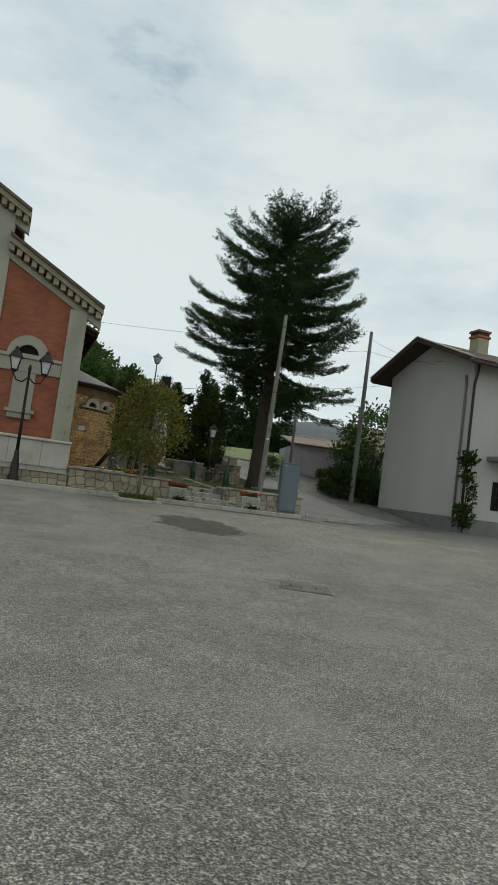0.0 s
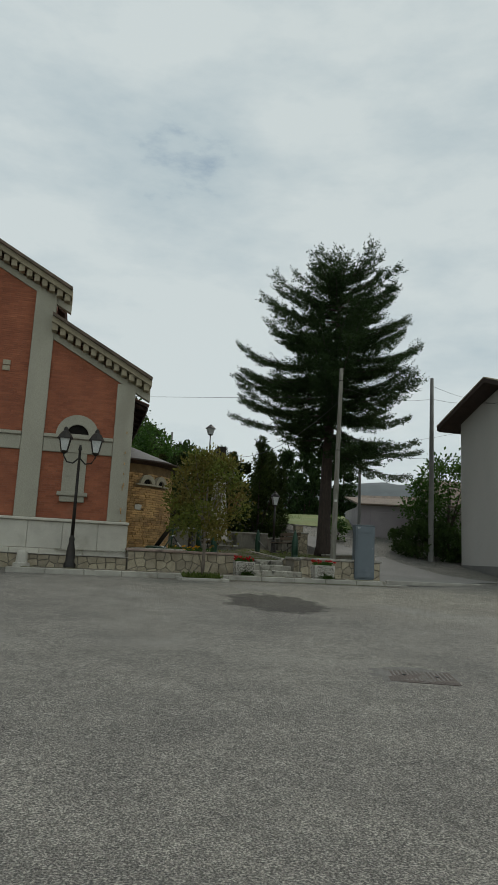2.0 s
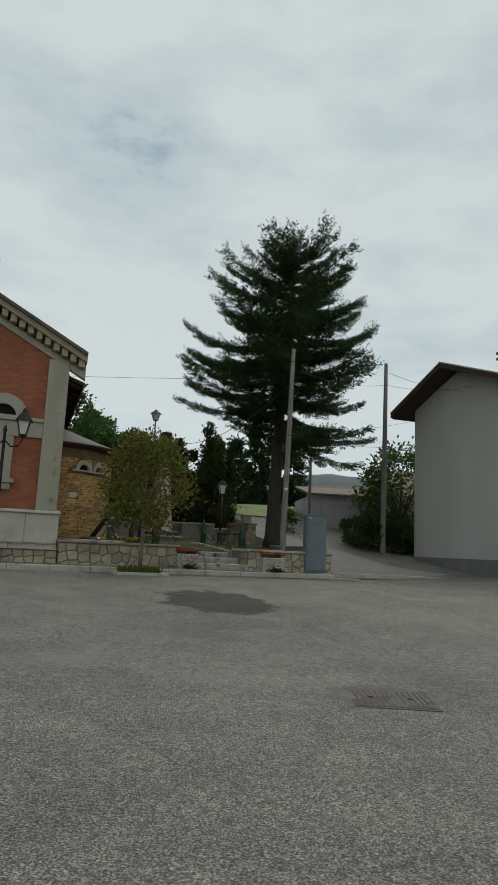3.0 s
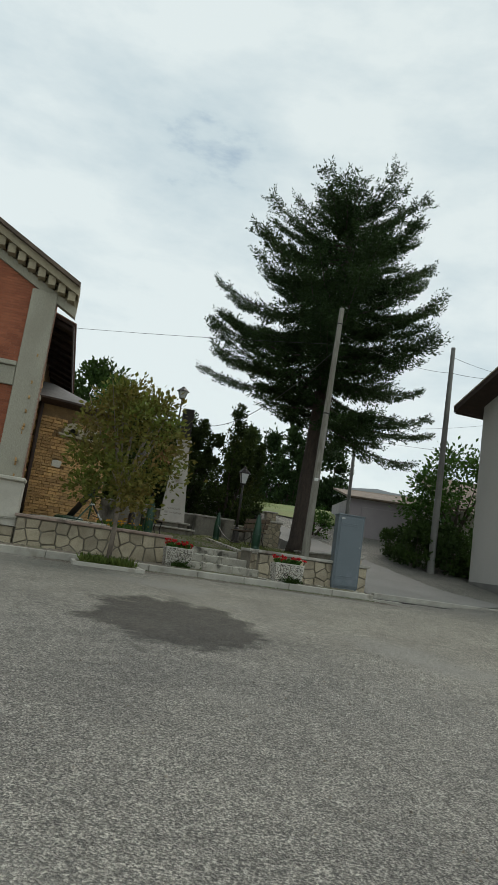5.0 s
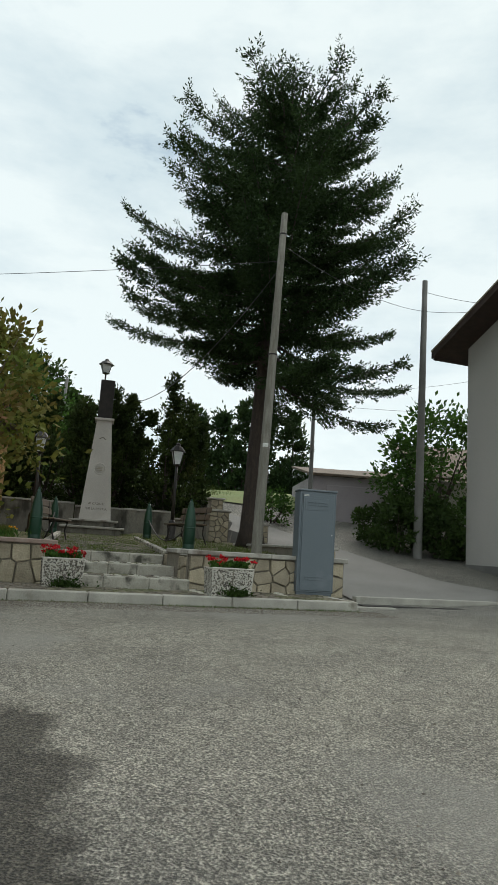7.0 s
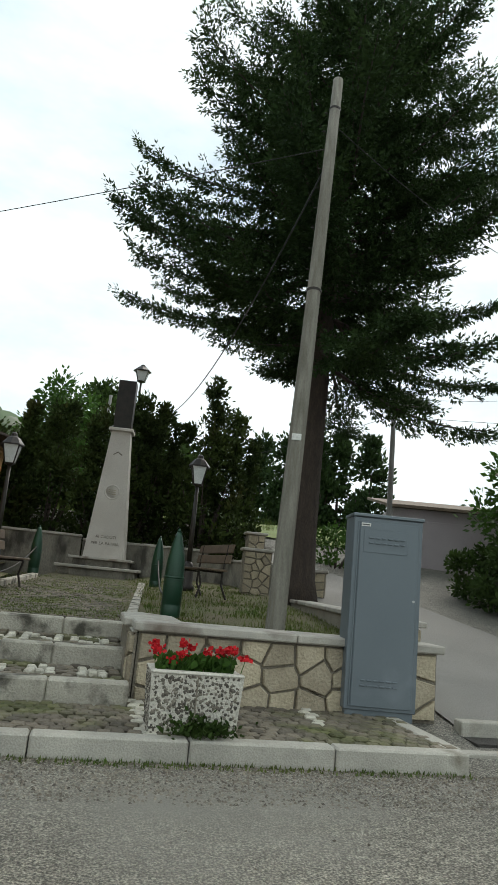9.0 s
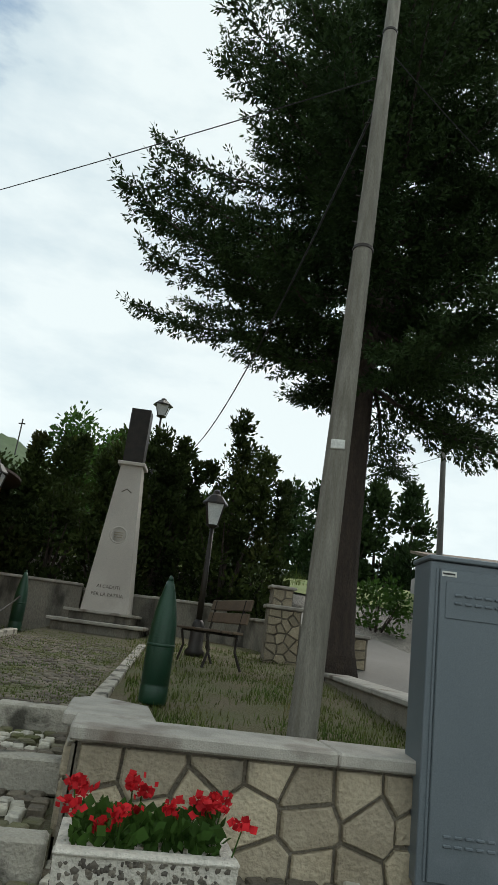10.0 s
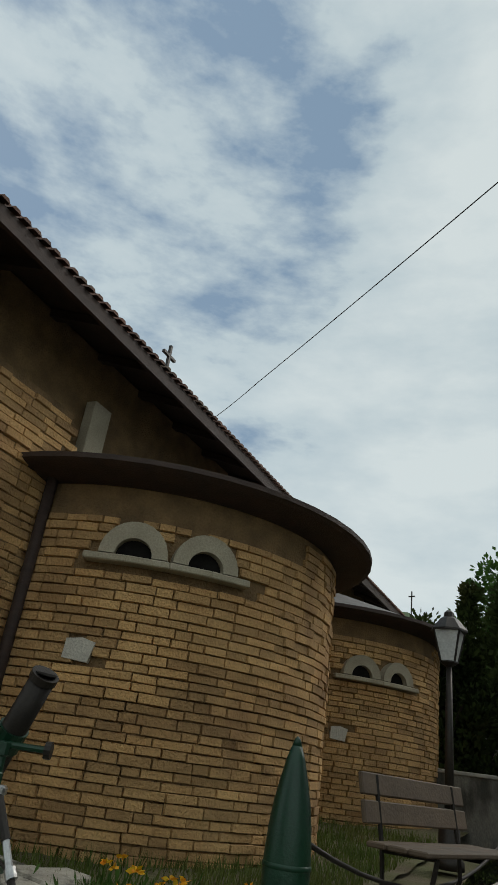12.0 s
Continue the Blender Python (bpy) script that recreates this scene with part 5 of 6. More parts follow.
# ---- lamps ----
def lantern(parent, z, r=0.17, h=0.36, at_xy=(0, 0), up=True):
    x, y = at_xy
    b = bmesh.new()
    lo_ = [b.verts.new((x + sx * r * 0.55, y + sy * r * 0.55, z)) for sx, sy in ((-1, -1), (1, -1), (1, 1), (-1, 1))]
    hh = [b.verts.new((x + sx * r, y + sy * r, z + h)) for sx, sy in ((-1, -1), (1, -1), (1, 1), (-1, 1))]
    b.faces.new(lo_[::-1]), b.faces.new(hh)
    for i in range(4):
        b.faces.new((lo_[i], lo_[(i + 1) % 4], hh[(i + 1) % 4], hh[i]))
    head = part("lantern", b, MILKGLASS, parent, "milky glass lantern")
    for sx, sy in ((-1, -1), (1, -1), (1, 1), (-1, 1)):
        part("glazing_bar", tube([(x + sx * r * .56, y + sy * r * .56, z), (x + sx * r * 1.01, y + sy * r * 1.01, z + h)], 0.012, 4), BLACKIRON, head)
    part("roof", lathe([(r * 1.5, z + h), (r * 1.5, z + h + 0.02), (r * 0.8, z + h + 0.14), (r * 0.45, z + h + 0.17), (r * 0.4, z + h + 0.22), (0.02, z + h + 0.25)], 8, None, (x, y)), BLACKIRON, head, "black lantern roof")
    part("base", lathe([(0.03, z - 0.06), (r * 0.75, z - 0.015), (r * 0.75, z)], 8, None, (x, y)), BLACKIRON, head)
    return head


def garden_lamp(x, y, z, top, label, r=0.16):
    th = thing("garden_lamp", at(x, y, z, 15), label, "street lamp", "garden lamps")
    H = top - z
    part("base", lathe([(0.15, 0), (0.15, 0.08), (0.11, 0.12), (0.11, 0.42), (0.08, 0.5), (0.05, 0.54)], 12), BLACKIRON, th, "", None, True)
    part("pole", lathe([(0.05, 0.5), (0.045, H * 0.6), (0.032, H - 0.05)], 12), BLACKIRON, th, "", None, True)
    lantern(th, H, r, 0.33)


garden_lamp(-4.41, 30.11, 0.88, 2.89, "black iron garden lamp with milky lantern by the bench", 0.14)
garden_lamp(-1.07, 31.09, 0.9, 2.91, "black iron garden lamp with milky lantern by the hedge", 0.14)
garden_lamp(-4.94, 39.2, 1.5, 7.3, "tall street lamp rising behind the hedge", 0.2)

LAMP = thing("double_street_lamp", at(-6.72, 21.9, square_z(-6.72, 21.9) + 0.1, 17) @ Matrix.Scale(1.45, 4), "black cast iron street lamp with two lanterns", "street lamp")
LZ = 0.18
part("base", lathe([(0.12, -0.15), (0.12, 0.06), (0.09, 0.1), (0.085, 0.3), (0.065, 0.42), (0.05, 0.5), (0.058, 0.55), (0.036, 0.62)], 12), BLACKIRON, LAMP, "", None, True)
part("pole", lathe([(0.036, 0.6), (0.03, 1.5), (0.025, 2.5 - LZ), (0.04, 2.52 - LZ), (0.02, 2.62 - LZ)], 12), BLACKIRON, LAMP, "", None, True)
for sx in (-1, 1):
    arm = part("arm", tube([(0, 0, 2.36 - LZ), (sx * 0.12, 0, 2.24 - LZ), (sx * 0.24, 0, 2.26 - LZ), (sx * 0.31, 0, 2.38 - LZ), (sx * 0.31, 0, 2.46 - LZ)], 0.017, 6), BLACKIRON, LAMP, "", None, True)
    lantern(LAMP, 2.48 - LZ, 0.105, 0.24, (sx * 0.31, 0))


# ---- benches ----
def bench(m, label):
    th = thing("garden_bench", m, label, "bench", "garden benches")
    for x in (0.2, 1.4):
        leg = part("frame", tube([(x, 0.02, 0), (x, 0.08, 0.22), (x, 0.03, 0.42)], 0.018, 6), BLACKIRON, th, "black iron frame")
        part("rear_leg", tube([(x, 0.52, 0), (x, 0.42, 0.22), (x, 0.43, 0.42), (x, 0.5, 0.86)], 0.018, 6), BLACKIRON, leg)
        part("seat_bar", tube([(x, 0.03, 0.42), (x, 0.43, 0.41)], 0.016, 6), BLACKIRON, leg)
    for i in range(3):
        part("seat_slat", box(0, 1.6, 0.0 + i * 0.15, 0.135 + i * 0.15, 0.43, 0.465, 0.008), BENCHWOOD, th)
    for i in range(2):
        part("back_slat", box(0, 1.6, -0.02, 0.015, 0.0, 0.14, 0.008), BENCHWOOD, th, "", Matrix.Translation((0, 0.46 + 0.03 * i, 0.56 + i * 0.17)) @ Matrix.Rotation(radians(-10), 4, "X"))
    return th


bench(at(-3.08, 27.2, 0.74, 92), "brown slatted garden bench on black iron legs")
bench(Matrix.Translation(W(0.9, 7.4, 0.86)) @ Matrix.Rotation(ANG + radians(-80), 4, "Z"), "dark slatted bench near the hedge lamp")

# ---- mortar on its plinth ----
plinth = thing("mortar_plinth", at(-4.8, 24.95, 0), "round worn stone plinth in the grass", "plinth")
part("drum", lathe([(0.98, 0.35), (1.0, 0.72), (0.985, 0.755)], 32), STEP, plinth, "", None, True)
rq = random.Random(61)
for j in range(-4, 4):
    y0, y1 = j * 0.245, j * 0.245 + 0.24
    half = math.sqrt(max(0.02, 0.97 - max(abs(y0), abs(y1)) ** 2))
    x = -half
    while x < half - 0.05:
        w = min(rq.uniform(0.35, 0.6), half - x)
        part("top_slab", box(x, x + w - 0.006, y0, y1, 0.72, 0.80 + rq.uniform(0.0, 0.03), 0.014), STEP, plinth)
        x += w
mortar = thing("mortar", at(-4.33, 24.95, 0.83, 46), "dark green infantry mortar on a tripod with steel legs", "mortar")
part("base_plate", lathe([(0.36, 0.0), (0.36, 0.03), (0.28, 0.07), (0.1, 0.08)], 24, None, (-0.33, 0.42)), SHELLGREEN, mortar, "round green base plate")
barrel = part("barrel", tube([(-0.33, 0.42, 0.05), (-0.06, 0.1, 0.66), (0.09, -0.07, 0.99)], [0.075, 0.075, 0.072], 18), BLACKIRON, mortar, "dark barrel", None, True)
part("muzzle", tube([(0.085, -0.065, 0.98), (0.10, -0.082, 1.014)], 0.08, 18), BLACKIRON, barrel)
part("bore", tube([(0.10, -0.082, 1.012), (0.101, -0.083, 1.017)], 0.062, 18), DARKHOLE, barrel, "dark bore")
yoke = part("yoke", tube([(-0.2, -0.02, 0.64), (0.19, -0.04, 0.64)], 0.018, 8), SHELLGREEN, mortar, "cross shaft with hand wheels")
part("collar", tube([(-0.075, 0.115, 0.63), (-0.03, 0.065, 0.73)], 0.088, 16), SHELLGREEN, mortar)
for x in (-0.2, 0.2):
    part("hand_wheel", tube([(x - 0.015, -0.03, 0.64), (x + 0.02, -0.03, 0.64)], 0.045, 12), BLACKIRON, yoke)
part("crank", tube([(-0.21, -0.03, 0.64), (-0.24, -0.05, 0.72), (-0.27, -0.05, 0.72)], 0.009, 6), STEEL, yoke)
part("screw", lathe([(0.032, 0.44), (0.032, 0.5), (0.024, 0.51), (0.024, 0.58), (0.036, 0.59), (0.036, 0.65)], 12, None, (-0.03, -0.04)), SHELLGREEN, mortar, "elevating screw")
part("leg_joint", box(-0.09, 0.04, -0.075, -0.005, 0.40, 0.45, 0.012), STEEL, mortar)
part("leg", tube([(-0.05, -0.05, 0.42), (-0.46, -0.2, 0.0)], 0.019, 8), SHELLGREEN, mortar)
leg = part("leg", tube([(0.0, -0.05, 0.42), (0.12, -0.13, 0.22)], 0.024, 8), BLACKIRON, mortar)
part("lower_leg", tube([(0.12, -0.13, 0.22), (0.2, -0.2, 0.08)], 0.019, 8), STEEL, leg, "bright steel lower leg")
part("sleeve", tube([(0.185, -0.185, 0.115), (0.21, -0.205, 0.075)], 0.03, 10), STEEL, leg)
part("foot", tube([(0.2, -0.2, 0.08), (0.26, -0.24, 0.0)], [0.02, 0.012], 8), BLACKIRON, leg)
part("centre_leg", tube([(-0.03, -0.04, 0.42), (-0.05, -0.02, 0.06)], 0.022, 8), SHELLGREEN, mortar)
part("brace", tube([(-0.045, -0.02, 0.2), (0.19, -0.19, 0.1)], 0.010, 6), BLACKIRON, mortar)


# ---- planters ----
def planter(a, b, seed, label, w=0.58):
    rnd = random.Random(seed)
    th = thing("flower_planter", BASE @ Matrix.Translation((a, b, 0.11)), label, "planter", "concrete planters")
    outer = bmesh.new()
    lo_ = [outer.verts.new(p) for p in ((-w * .46, 0, 0), (w * .46, 0, 0), (w * .46, 0.36, 0), (-w * .46, 0.36, 0))]
    t_ = [outer.verts.new(p) for p in ((-w * .5, -0.03, 0.42), (w * .5, -0.03, 0.42), (w * .5, 0.39, 0.42), (-w * .5, 0.39, 0.42))]
    i_ = [outer.verts.new(p) for p in ((-w * .42, 0.03, 0.42), (w * .42, 0.03, 0.42), (w * .42, 0.33, 0.42), (-w * .42, 0.33, 0.42))]
    d_ = [outer.verts.new(p) for p in ((-w * .42, 0.03, 0.36), (w * .42, 0.03, 0.36), (w * .42, 0.33, 0.36), (-w * .42, 0.33, 0.36))]
    outer.faces.new(lo_[::-1]), outer.faces.new(d_)
    for A, B in ((lo_, t_), (t_, i_), (i_, d_)):
        for k in range(4):
            outer.faces.new((A[k], A[(k + 1) % 4], B[(k + 1) % 4], B[k]))
    tub = part("tub", outer, GRAVELCONC, th, "pebble-dashed concrete tub")
    part("seam", prism([(-0.004, 0.01), (0.004, 0.01), (0.004, 0.40), (-0.004, 0.40)], -0.033, 0.0, "y"), MORTAR, tub, "dark seam between the two halves")
    part("rim", box(-w * .505, w * .505, -0.04, 0.028, 0.41, 0.432, 0.009), GRAVELCONC, tub)
    V, Fc = [], []
    for _ in range(860):
        face = rnd.random()
        z = rnd.uniform(0.01, 0.41)
        grow = 0.03 * z / 0.42
        s = rnd.uniform(0.006, 0.015)
        if face < 0.62:
            x, y, n = rnd.uniform(-w * .46, w * .46), -grow - 0.001, (0, -1)
        elif face < 0.81:
            x, y, n = -w * .46 - w * .04 * z / 0.42 - 0.001, rnd.uniform(0, .36), (-1, 0)
        else:
            x, y, n = w * .46 + w * .04 * z / 0.42 + 0.001, rnd.uniform(0, .36), (1, 0)
        i = len(V)
        tx, ty = -n[1], n[0]
        for k in range(5):
            an = 2 * math.pi * k / 5 + rnd.random()
            V.append((x + tx * s * math.cos(an) * rnd.uniform(.7, 1.3), y + ty * s * math.cos(an), z + s * math.sin(an)))
        V.append((x + n[0] * 0.005, y + n[1] * 0.005, z))
        Fc += [(i + k, i + (k + 1) % 5, i + 5) for k in range(5)]
    tagged(part("pebble_facing", pydata("pebble_facing", V, Fc), PEBBLE, th), "", "", "", "stuff")
    v, f = leaf_cloud([(Vector((rnd.uniform(-w * .42, w * .42), rnd.uniform(0.03, .33), 0.40 + rnd.uniform(0, .09))), Vector((rnd.uniform(-.4, .4), rnd.uniform(-.4, .4), 1))) for _ in range(520)], 0.05, rnd, 0, 0.9)
    part("foliage", pydata("foliage", v, f), BRIGHTLEAF, th)
    for k in range(15):
        c = Vector((rnd.uniform(-w * .52, w * .52), rnd.uniform(-0.02, .36), 0.50 + rnd.uniform(-.03, .07)))
        v, f = leaf_cloud([(c + Vector((rnd.gauss(0, .018), rnd.gauss(0, .018), rnd.gauss(0, .013))), Vector((rnd.uniform(-1, 1), rnd.uniform(-1, 1), .6))) for _ in range(26)], 0.032, rnd, 0, 0.9)
        fl = part("flower", pydata("flower", v, f), REDPETAL, th, "red geranium head")
        part("stem", tube([(c.x * .9, c.y, 0.40), tuple(c)], 0.003, 4), BRIGHTLEAF, fl)
    v, f = leaf_cloud([(Vector((w * .1 + rnd.gauss(0, .11), -0.06 + rnd.gauss(0, .05), 0.03 + abs(rnd.gauss(0, .05)))), Vector((rnd.uniform(-1, 1), -0.5, .6))) for _ in range(420)], 0.05, rnd, 0, 0.5)
    tagged(part("weed_tuft", pydata("weed_tuft", v, f), BUSHLEAF, th), "", "", "", "stuff")


planter(0.34, 0.17, 51, "pebble concrete planter with red geraniums on the pavement", 0.64)
planter(-1.98, 0.75, 52, "pebble concrete planter with red geraniums by the steps")

# ---- utility cabinet ----
cab = thing("utility_cabinet", at(1.67, 24.78, 0.12, 10), "tall blue-grey steel utility cabinet against the wall", "cabinet")
part("body", box(0, 0.64, 0, 0.34, 0.06, 1.74, 0.006), CABINET, cab)
part("plinth", box(0.02, 0.62, 0.02, 0.32, -0.02, 0.06), CABINET, cab)
part("top_cover", box(-0.012, 0.652, -0.02, 0.352, 1.742, 1.772, 0.006), CABINET, cab)
door = part("door", box(0.055, 0.60, -0.016, -0.002, 0.09, 1.70, 0.005), CABINET, cab)
part("vent_panel", box(0.09, 0.50, -0.021, -0.0165, 1.42, 1.63, 0.003), CABINET, door)
for zz, x0, n in ((1.50, 0.14, 6), (1.545, 0.14, 6), (0.26, 0.13, 6), (0.305, 0.13, 6)):
    for i in range(n):
        part("louvre", box(0, 0.042, -0.012, 0.0, 0, 0.016, 0.004), CABINET, door, "", Matrix.Translation((x0 + i * 0.058, -0.0215 if zz > 1 else -0.0165, zz)))
part("hinge_strip", box(0.035, 0.05, -0.01, 0.0, 0.09, 1.7, 0.003), CABINET, cab)
part("lock", lathe([(0.012, -0.004), (0.012, 0.006)], 10), STEEL, door, "", Matrix.Translation((0.575, -0.018, 1.02)) @ Matrix.Rotation(radians(90), 4, "X"))
part("label", box(0.065, 0.15, -0.0195, -0.0165, 1.655, 1.685), WHITE, door, "white printed label")
part("label_text", box(0.07, 0.14, -0.0215, -0.0198, 1.665, 1.675), CABLE, door)


# ---- poles and cables ----
def pole(name, base, top, r0, r1, mat, label, category="utility pole"):
    base, top = Vector(base), Vector(top)
    th = thing(name, Matrix.Translation(base), label, category)
    d = top - base
    part("shaft", tube([d * k for k in (-0.02, 0.0, 0.25, 0.5, 0.75, 1.0)], [r0, r0, r0 * .75 + r1 * .25, (r0 + r1) / 2, r0 * .25 + r1 * .75, r1], 14), mat, th, "", None, True)
    return th, d


p1, d1 = pole("wooden_pole", (0.99, 25.25, 0.6), (1.17, 25.87, 7.43), 0.098, 0.064, POLEWOOD, "weathered leaning wooden utility pole")
k = (2.69 - 0.6) / 6.83
part("label", box(-0.05, 0.05, -0.1, -0.085, -0.035, 0.035, 0.004), WHITE, p1, "white number plate", Matrix.Translation(d1 * k))
for k in (0.56, 0.93):
    part("band", tube([d1 * k, d1 * (k + 0.004)], 0.088 if k < .7 else .073, 12), BLACKIRON, p1)
for i in range(9):
    kk = 0.6 + i * 0.04
    part("step_bolt", tube([d1 * kk + Vector((-0.08, -0.04, 0)), d1 * kk + Vector((-0.115, -0.05, 0))], 0.008, 5), BLACKIRON, p1)
p2, d2 = pole("metal_pole", (5.66, 32.1, 0.7), (5.69, 32.08, 8.94), 0.13, 0.075, GREYBASE, "tall grey steel pole at the lane bend")
p3, d3 = pole("street_light_pole", (3.13, 37.0, 1.7), (3.11, 37.0, 6.9), 0.085, 0.06, GREYBASE, "grey pole with cables behind the lane")
part("lamp_head", box(-0.35, 0.0, -0.06, 0.06, -0.4, -0.32, 0.02), GREYBASE, p3, "", Matrix.Translation(d3))
p4, d4 = pole("metal_pole", (-8.5, 46, 1.5), (-8.3, 46, 8.6), 0.09, 0.07, GREYBASE, "far pole behind the trees")


def cable(pts, sag, label, r=0.0065):
    pts = [Vector(p) for p in pts]
    out = []
    for p, q in zip(pts, pts[1:]):
        for i in range(14):
            u = i / 14
            out.append(p.lerp(q, u) - Vector((0, 0, sag * 4 * u * (1 - u))))
    out.append(pts[-1])
    tagged(part("cable", tube(out, r, 5), CABLE), label, "cable", "overhead cables")


T1, T2, T3 = Vector((1.14, 25.78, 6.75)), Vector((5.69, 32.08, 8.6)), Vector((3.11, 37, 6.6))
cable([T1, (5.69, 32.08, 8.0), (8.3, 27.2, 7.0)], 0.25, "cable from the wooden pole to the house")
cable([T2, (8.8, 26.6, 6.6)], 0.35, "cable from the steel pole to the house")
cable([(-9.8, 30.4, 7.4), (-7.2, 29.2, 6.95), (1.13, 25.75, 6.38)], 0.04, "cable from the church roof to the wooden pole")
cable([T1 + Vector((0, 0, -0.5)), (-3.5, 37.8, 5.9)], 0.6, "loose cable hanging through the spruce", 0.012)
cable([(-7, 47, 5.2), T3 + Vector((0, 0, -0.5)), (16, 36.5, 6.5)], 0.2, "far cable behind the lane")
cable([T3, (12, 44, 9.5)], 0.2, "far cable behind the lane")

# ---- yellow flowers, tree pit, other small things ----
rf_ = random.Random(77)
for (x, y, n) in ((-3.95, 25.75, 26), (-3.3, 24.65, 8)):
    th = thing("flower_clump", at(x, y, 0.66), "clump of yellow and orange marigolds in the grass", "flowers", "flower clumps")
    v, f = leaf_cloud([(Vector((rf_.gauss(0, .2), rf_.gauss(0, .2), rf_.uniform(0, .2))), Vector((0, 0, 1))) for _ in range(700)], 0.07, rf_, 0, 0.2)
    part("foliage", pydata("foliage", v, f), BRIGHTLEAF, th)
    for k in range(n):
        c = Vector((rf_.gauss(0, .19), rf_.gauss(0, .19), 0.2 + rf_.uniform(-.05, .1)))
        v, f = leaf_cloud([(c, Vector((math.cos(q * .7), math.sin(q * .7), .25))) for q in range(9)], 0.042, rf_, 0, 0.6)
        part("flower", pydata("flower", v, f), YELLOWPETAL, th)
pit = thing("tree_pit", at(-2.84, 21.3, -0.02, 19), "kerbed earth pit round the young tree", "tree pit", "", "structure")
for b_ in (box(-0.65, 0.65, -0.5, -0.42, -0.1, 0.09, 0.01), box(-0.65, -0.57, -0.41, 0.5, -0.1, 0.088, 0.01), box(0.57, 0.65, -0.41, 0.5, -0.1, 0.088, 0.01)):
    part("kerb", b_, KERB, pit)
part("soil", box(-0.565, 0.565, -0.415, 0.5, -0.1, 0.07), SOIL, pit)
v, f = leaf_cloud([(Vector((rf_.uniform(-.5, .5), rf_.uniform(-.35, .4), 0.07)), Vector((rf_.uniform(-.3, .3), rf_.uniform(-.3, .3), 1))) for _ in range(700)], 0.16, rf_, 0, 0.15)
tagged(part("grass", pydata("grass", v, f), GRASS, pit), "", "", "", "stuff")
urn = thing("stone_urn", at(-9.1, 21.2, square_z(-9.1, 21.2)) @ Matrix.Scale(1.45, 4), "round stone flower bowl on a foot", "planter")
part("bowl", lathe([(0.2, 0.0), (0.2, 0.1), (0.1, 0.2), (0.13, 0.26), (0.3, 0.4), (0.36, 0.5), (0.34, 0.5), (0.28, 0.42)], 20), PLINTH, urn, "", None, True)
v, f = leaf_cloud([(Vector((rf_.uniform(-.26, .26), rf_.uniform(-.26, .26), 0.46)), Vector((rf_.uniform(-.4, .4), rf_.uniform(-.4, .4), 1))) for _ in range(300)], 0.08, rf_, 0, 0.4)
part("plant", pydata("plant", v, f), BUSHLEAF, urn)
stone = thing("stone_bollard", at(-7.93, 21.4, square_z(-7.93, 21.4) + 0.06) @ Matrix.Scale(1.4, 4), "small pale stone bollard beside the lamp", "bollard")
part("block", lathe([(0.17, -0.03), (0.17, 0.08), (0.12, 0.1), (0.1, 0.3), (0.06, 0.34)], 10), PLINTH, stone)

# ---- hills ----
def hill(name, cx, cy, L, depth, h, mat, label, seed, turn=0.0):
    n, mrows = 60, 14
    v, f = [], []
    for j in range(mrows):
        for i in range(n):
            u, w = i / (n - 1) * 2 - 1, j / (mrows - 1)
            z = h * max(0, 1 - abs(u) ** 1.8) * smoothstep(0, 0.8, w) * (1 + 0.2 * noise.noise(Vector((u * 3, w * 2, seed))) + 0.03 * noise.noise(Vector((u * 25, w * 20, seed))))
            x, y = u * L, w * depth
            v.append((cx + x * math.cos(turn) - y * math.sin(turn), cy + x * math.sin(turn) + y * math.cos(turn), z))
    for j in range(mrows - 1):
        for i in range(n - 1):
            k = j * n + i
            f.append((k, k + 1, k + n + 1, k + n))
    tagged(part(name, pydata(name, v, f), mat, None, "", None, True), label, "hill", "", "structure")


hill("backdrop", 60, 380, 330, 200, 62, FARHILL, "distant hill ridge with blue-grey haze in its colour", 3)
hill("backdrop", -150, 262, 100, 80, 86, HILL, "green rocky hill behind the church", 7, 0.52)
hill("backdrop", -24, 70, 34, 24, 12.5, HILL, "green rise behind the church garden", 5, 0.1)
hx = thing("summit_cross", at(-170, 318, 0), "far cross on the hill top", "cross")
part("post", box(-0.25, 0.25, -0.25, 0.25, 70, 91), BLACKIRON, hx)
part("arm", box(-1.7, 1.7, -0.25, 0.25, 88.2, 88.8), BLACKIRON, hx)


# ---- cobbles (last: many small pieces) ----
def cobble_mesh(seed):
    rnd = random.Random(seed)
    v = [(x * 0.046 + rnd.uniform(-.004, .004), y * 0.046 + rnd.uniform(-.004, .004), -0.04) for x, y in ((-1, -1), (1, -1), (1, 1), (-1, 1))]
    v += [(x * 0.046 + rnd.uniform(-.004, .004), y * 0.046 + rnd.uniform(-.004, .004), -0.006) for x, y in ((-1, -1), (1, -1), (1, 1), (-1, 1))]
    v += [(x * 0.035, y * 0.035, 0.004) for x, y in ((-1, -1), (1, -1), (1, 1), (-1, 1))]
    f = [(8, 9, 10, 11)]
    for o in (0, 4):
        f += [(o + i, o + (i + 1) % 4, o + 4 + (i + 1) % 4, o + 4 + i) for i in range(4)]
    return pydata("cobble", v, f)


GREYC, WHITEC = [cobble_mesh(i) for i in range(4)], [cobble_mesh(i + 9) for i in range(3)]
for me in GREYC:
    me.materials.append(COBBLE)
for me in WHITEC:
    me.materials.append(WHITECOB)


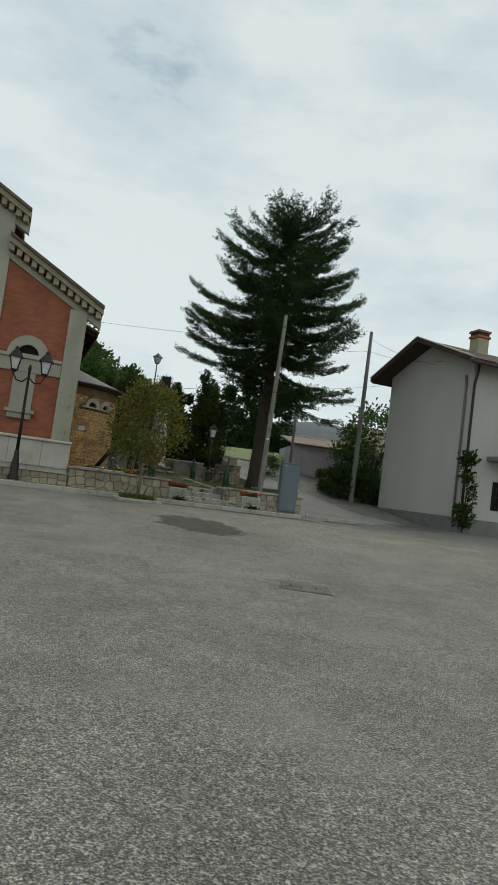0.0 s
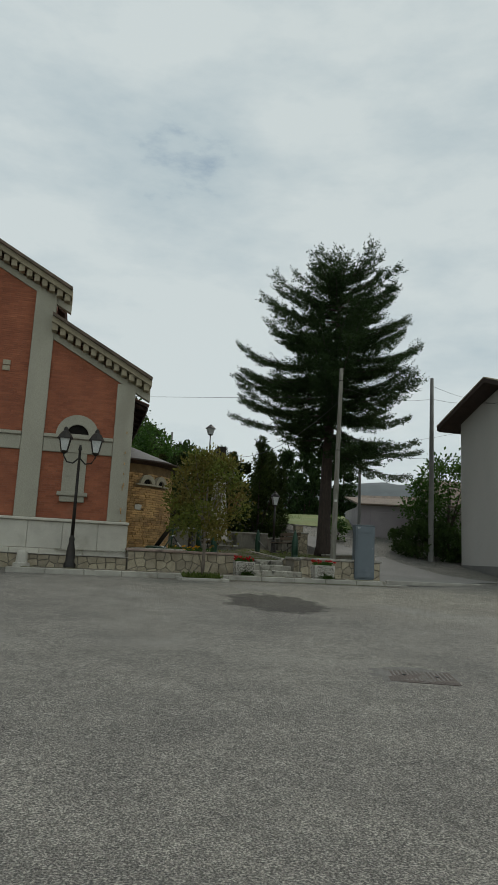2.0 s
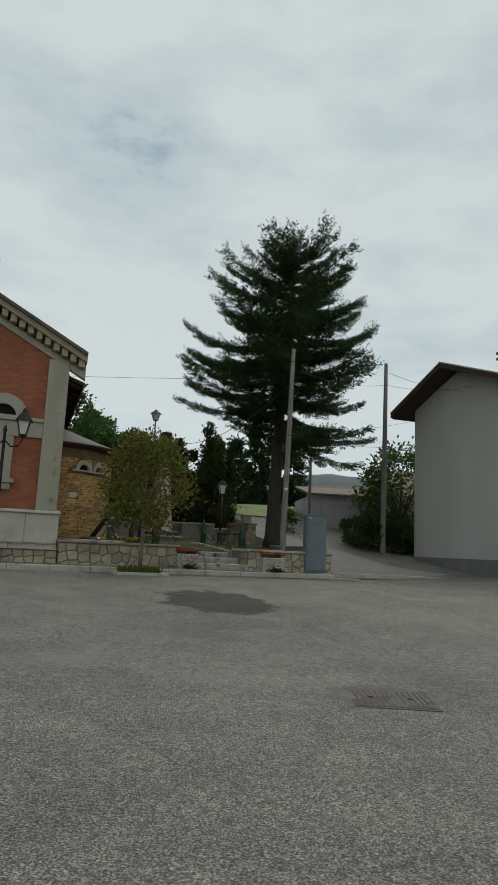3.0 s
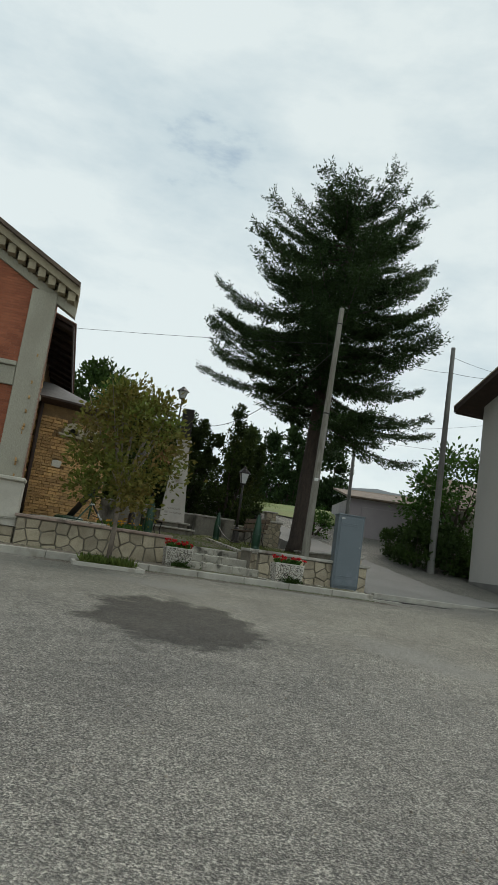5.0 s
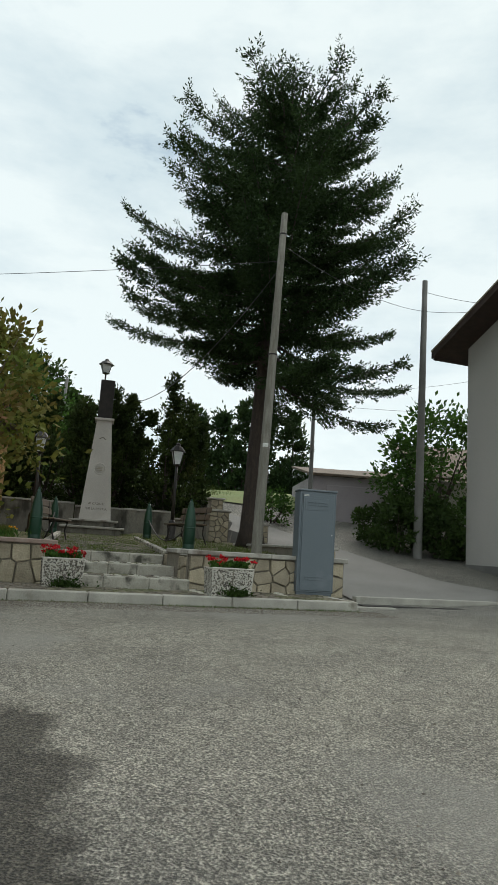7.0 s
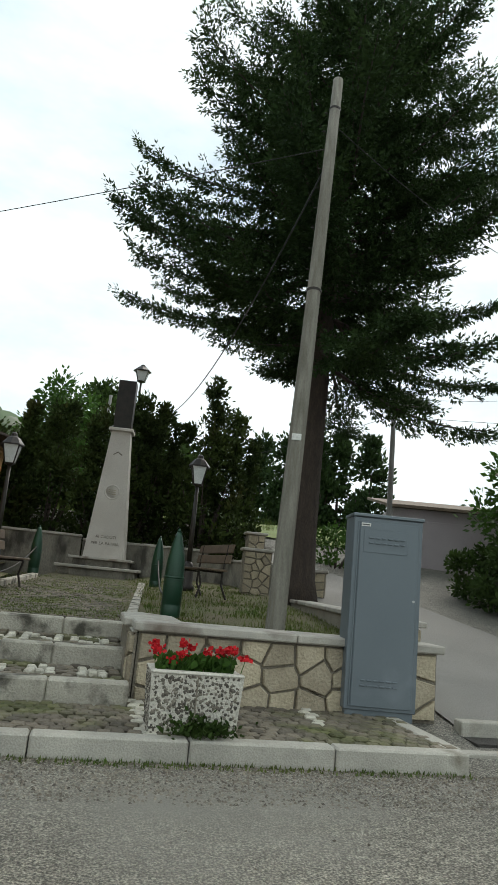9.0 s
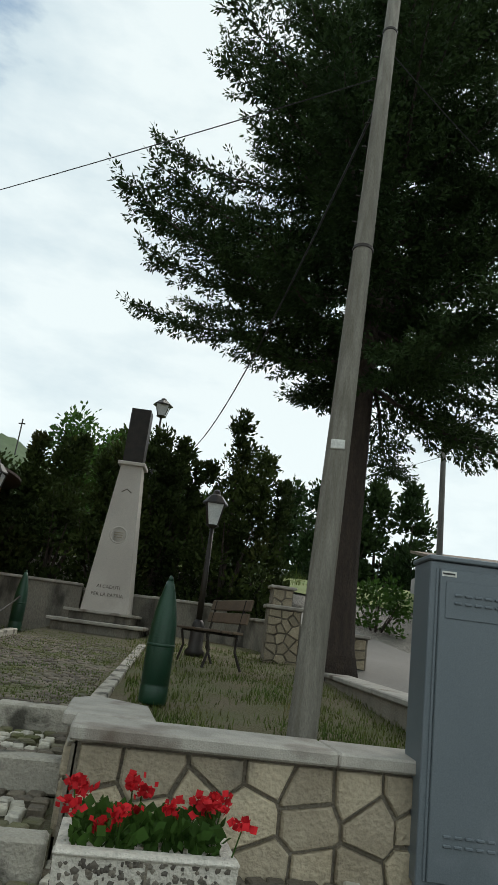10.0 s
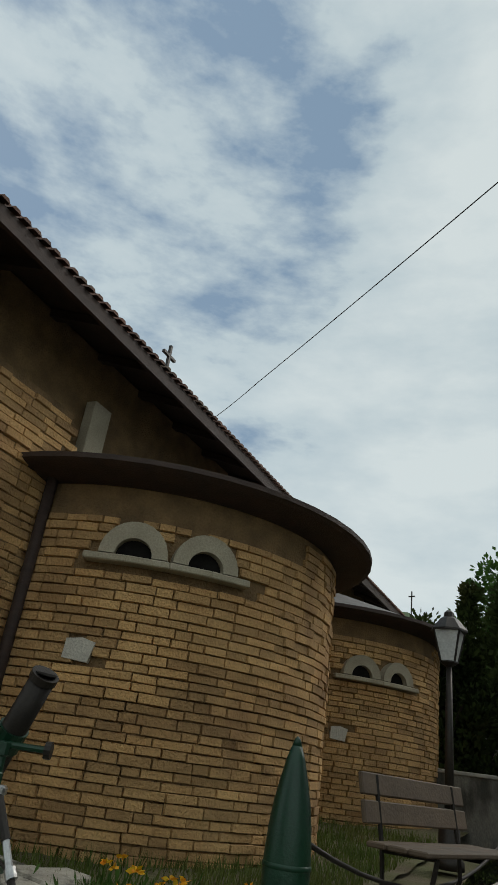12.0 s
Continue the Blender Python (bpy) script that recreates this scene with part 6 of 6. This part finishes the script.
def lay(parent, cells, local, limit, white=None):
    """Cobbles at cells (a, b, z, is_white); the first ones single, the rest in one mesh."""
    rnd = random.Random(len(cells))
    V, Fc = [], []
    n = 0
    for a, b, z, wh in cells:
        me = rnd.choice(WHITEC if wh else GREYC)
        m = Matrix.Translation((a + rnd.uniform(-.011, .011), b + rnd.uniform(-.011, .011), z + rnd.uniform(-.009, .007) + (0.004 if wh else 0))) @ Matrix.Rotation(rnd.uniform(-.3, .3), 4, "Z") @ Matrix.Diagonal((0.78, 0.86, 1, 1) if wh == 2 else (1, 1, 1, 1))
        if wh or n < limit:
            part("cobble", me, None, parent, "", local @ m)
            n += 0 if wh else 1
        else:
            i = len(V)
            m = local @ m
            V += [tuple(m @ v.co) for v in me.vertices]
            Fc += [tuple(i + k for k in p.vertices) for p in me.polygons]
    if V:
        tagged(part("cobbles", pydata("cobbles", V, Fc), COBBLE, parent), "", "", "", "stuff")


LETTERS = {"A": ("00100", "01010", "01010", "10001", "10001"), "N": ("10001", "11001", "10101", "10011", "10001"), "O": ("01110", "10001", "10001", "10001", "01110")}


def written(word, a0, a1, btop, bbot):
    """Cells of white cobbles that write a word, seen by someone climbing the steps."""
    cells, cols = set(), sum(len(LETTERS[c][0]) + 1 for c in word) - 1
    x = 0
    for c in word:
        for r, line in enumerate(LETTERS[c]):
            for q, bit in enumerate(line):
                if bit == "1":
                    cells.add((round(a0 + (a1 - a0) * (x + q + 0.5) / cols, 3), round(btop + (bbot - btop) * (r + 0.5) / 5, 3)))
        x += len(LETTERS[c][0]) + 1
    return cells


tread_cells = []
for i, (b0, z) in enumerate(STEPS[:2]):
    b1 = STEPS[i + 1][0]
    if i == 1:
        wr = written("ANNO", -1.95, -0.2, b1 - 0.12, b0 + 0.27)
    else:
        # worn signs that can no longer be read: plain blocks of white stones
        wr = {(round(c + 0.085 * q, 3), round(b1 - 0.24 - 0.1 * r, 3)) for c in (-1.75, -1.25, -0.85, -0.42) for q in range(3) for r in range(4) if (q, r) not in ((1, 1), (2, 0), (1, 3))}
    for wa, wb in wr:
        tread_cells.append((wa, wb, z - 0.006, 2))
    nb = int((b1 - b0 - 0.17) / 0.1)
    for j in range(nb):
        for q in range(19):
            a, b = -2.0 + q * 0.1 + 0.05 * (j % 2), b0 + 0.225 + j * 0.1
            if all(abs(a - wa) > 0.075 or abs(b - wb) > 0.075 for wa, wb in wr):
                tread_cells.append((a, b, z - 0.004, False))
lay(stairs, tread_cells, Matrix.Identity(4), 300)
pave = []
for j in range(12):
    for q in range(106):
        a, b = 2.25 - q * 0.1 - 0.05 * (j % 2), 0.19 + j * 0.1
        if -2.1 < a < -0.1 and b > 1.0:
            continue
        white = (abs(a) < 0.05) or (abs(a - 1.45) < 0.05 and j > 5)
        pave.append((a, b, 0.135, white and j < 12 and -0.2 < a < 2))
lay(pavement, pave, Matrix.Identity(4), 300)
tr = bpy.data.objects["terrace"]
tc = []
for j in range(58):
    for q in range(22):
        b = 3.25 + j * 0.1
        a = -2.0 + q * 0.1 + 0.05 * (j % 2) + 0.085 * (b - 3.15)
        tc.append((a, b, terrace_z(b) - 0.012, False))
lay(tr, tc, BASE, 200)
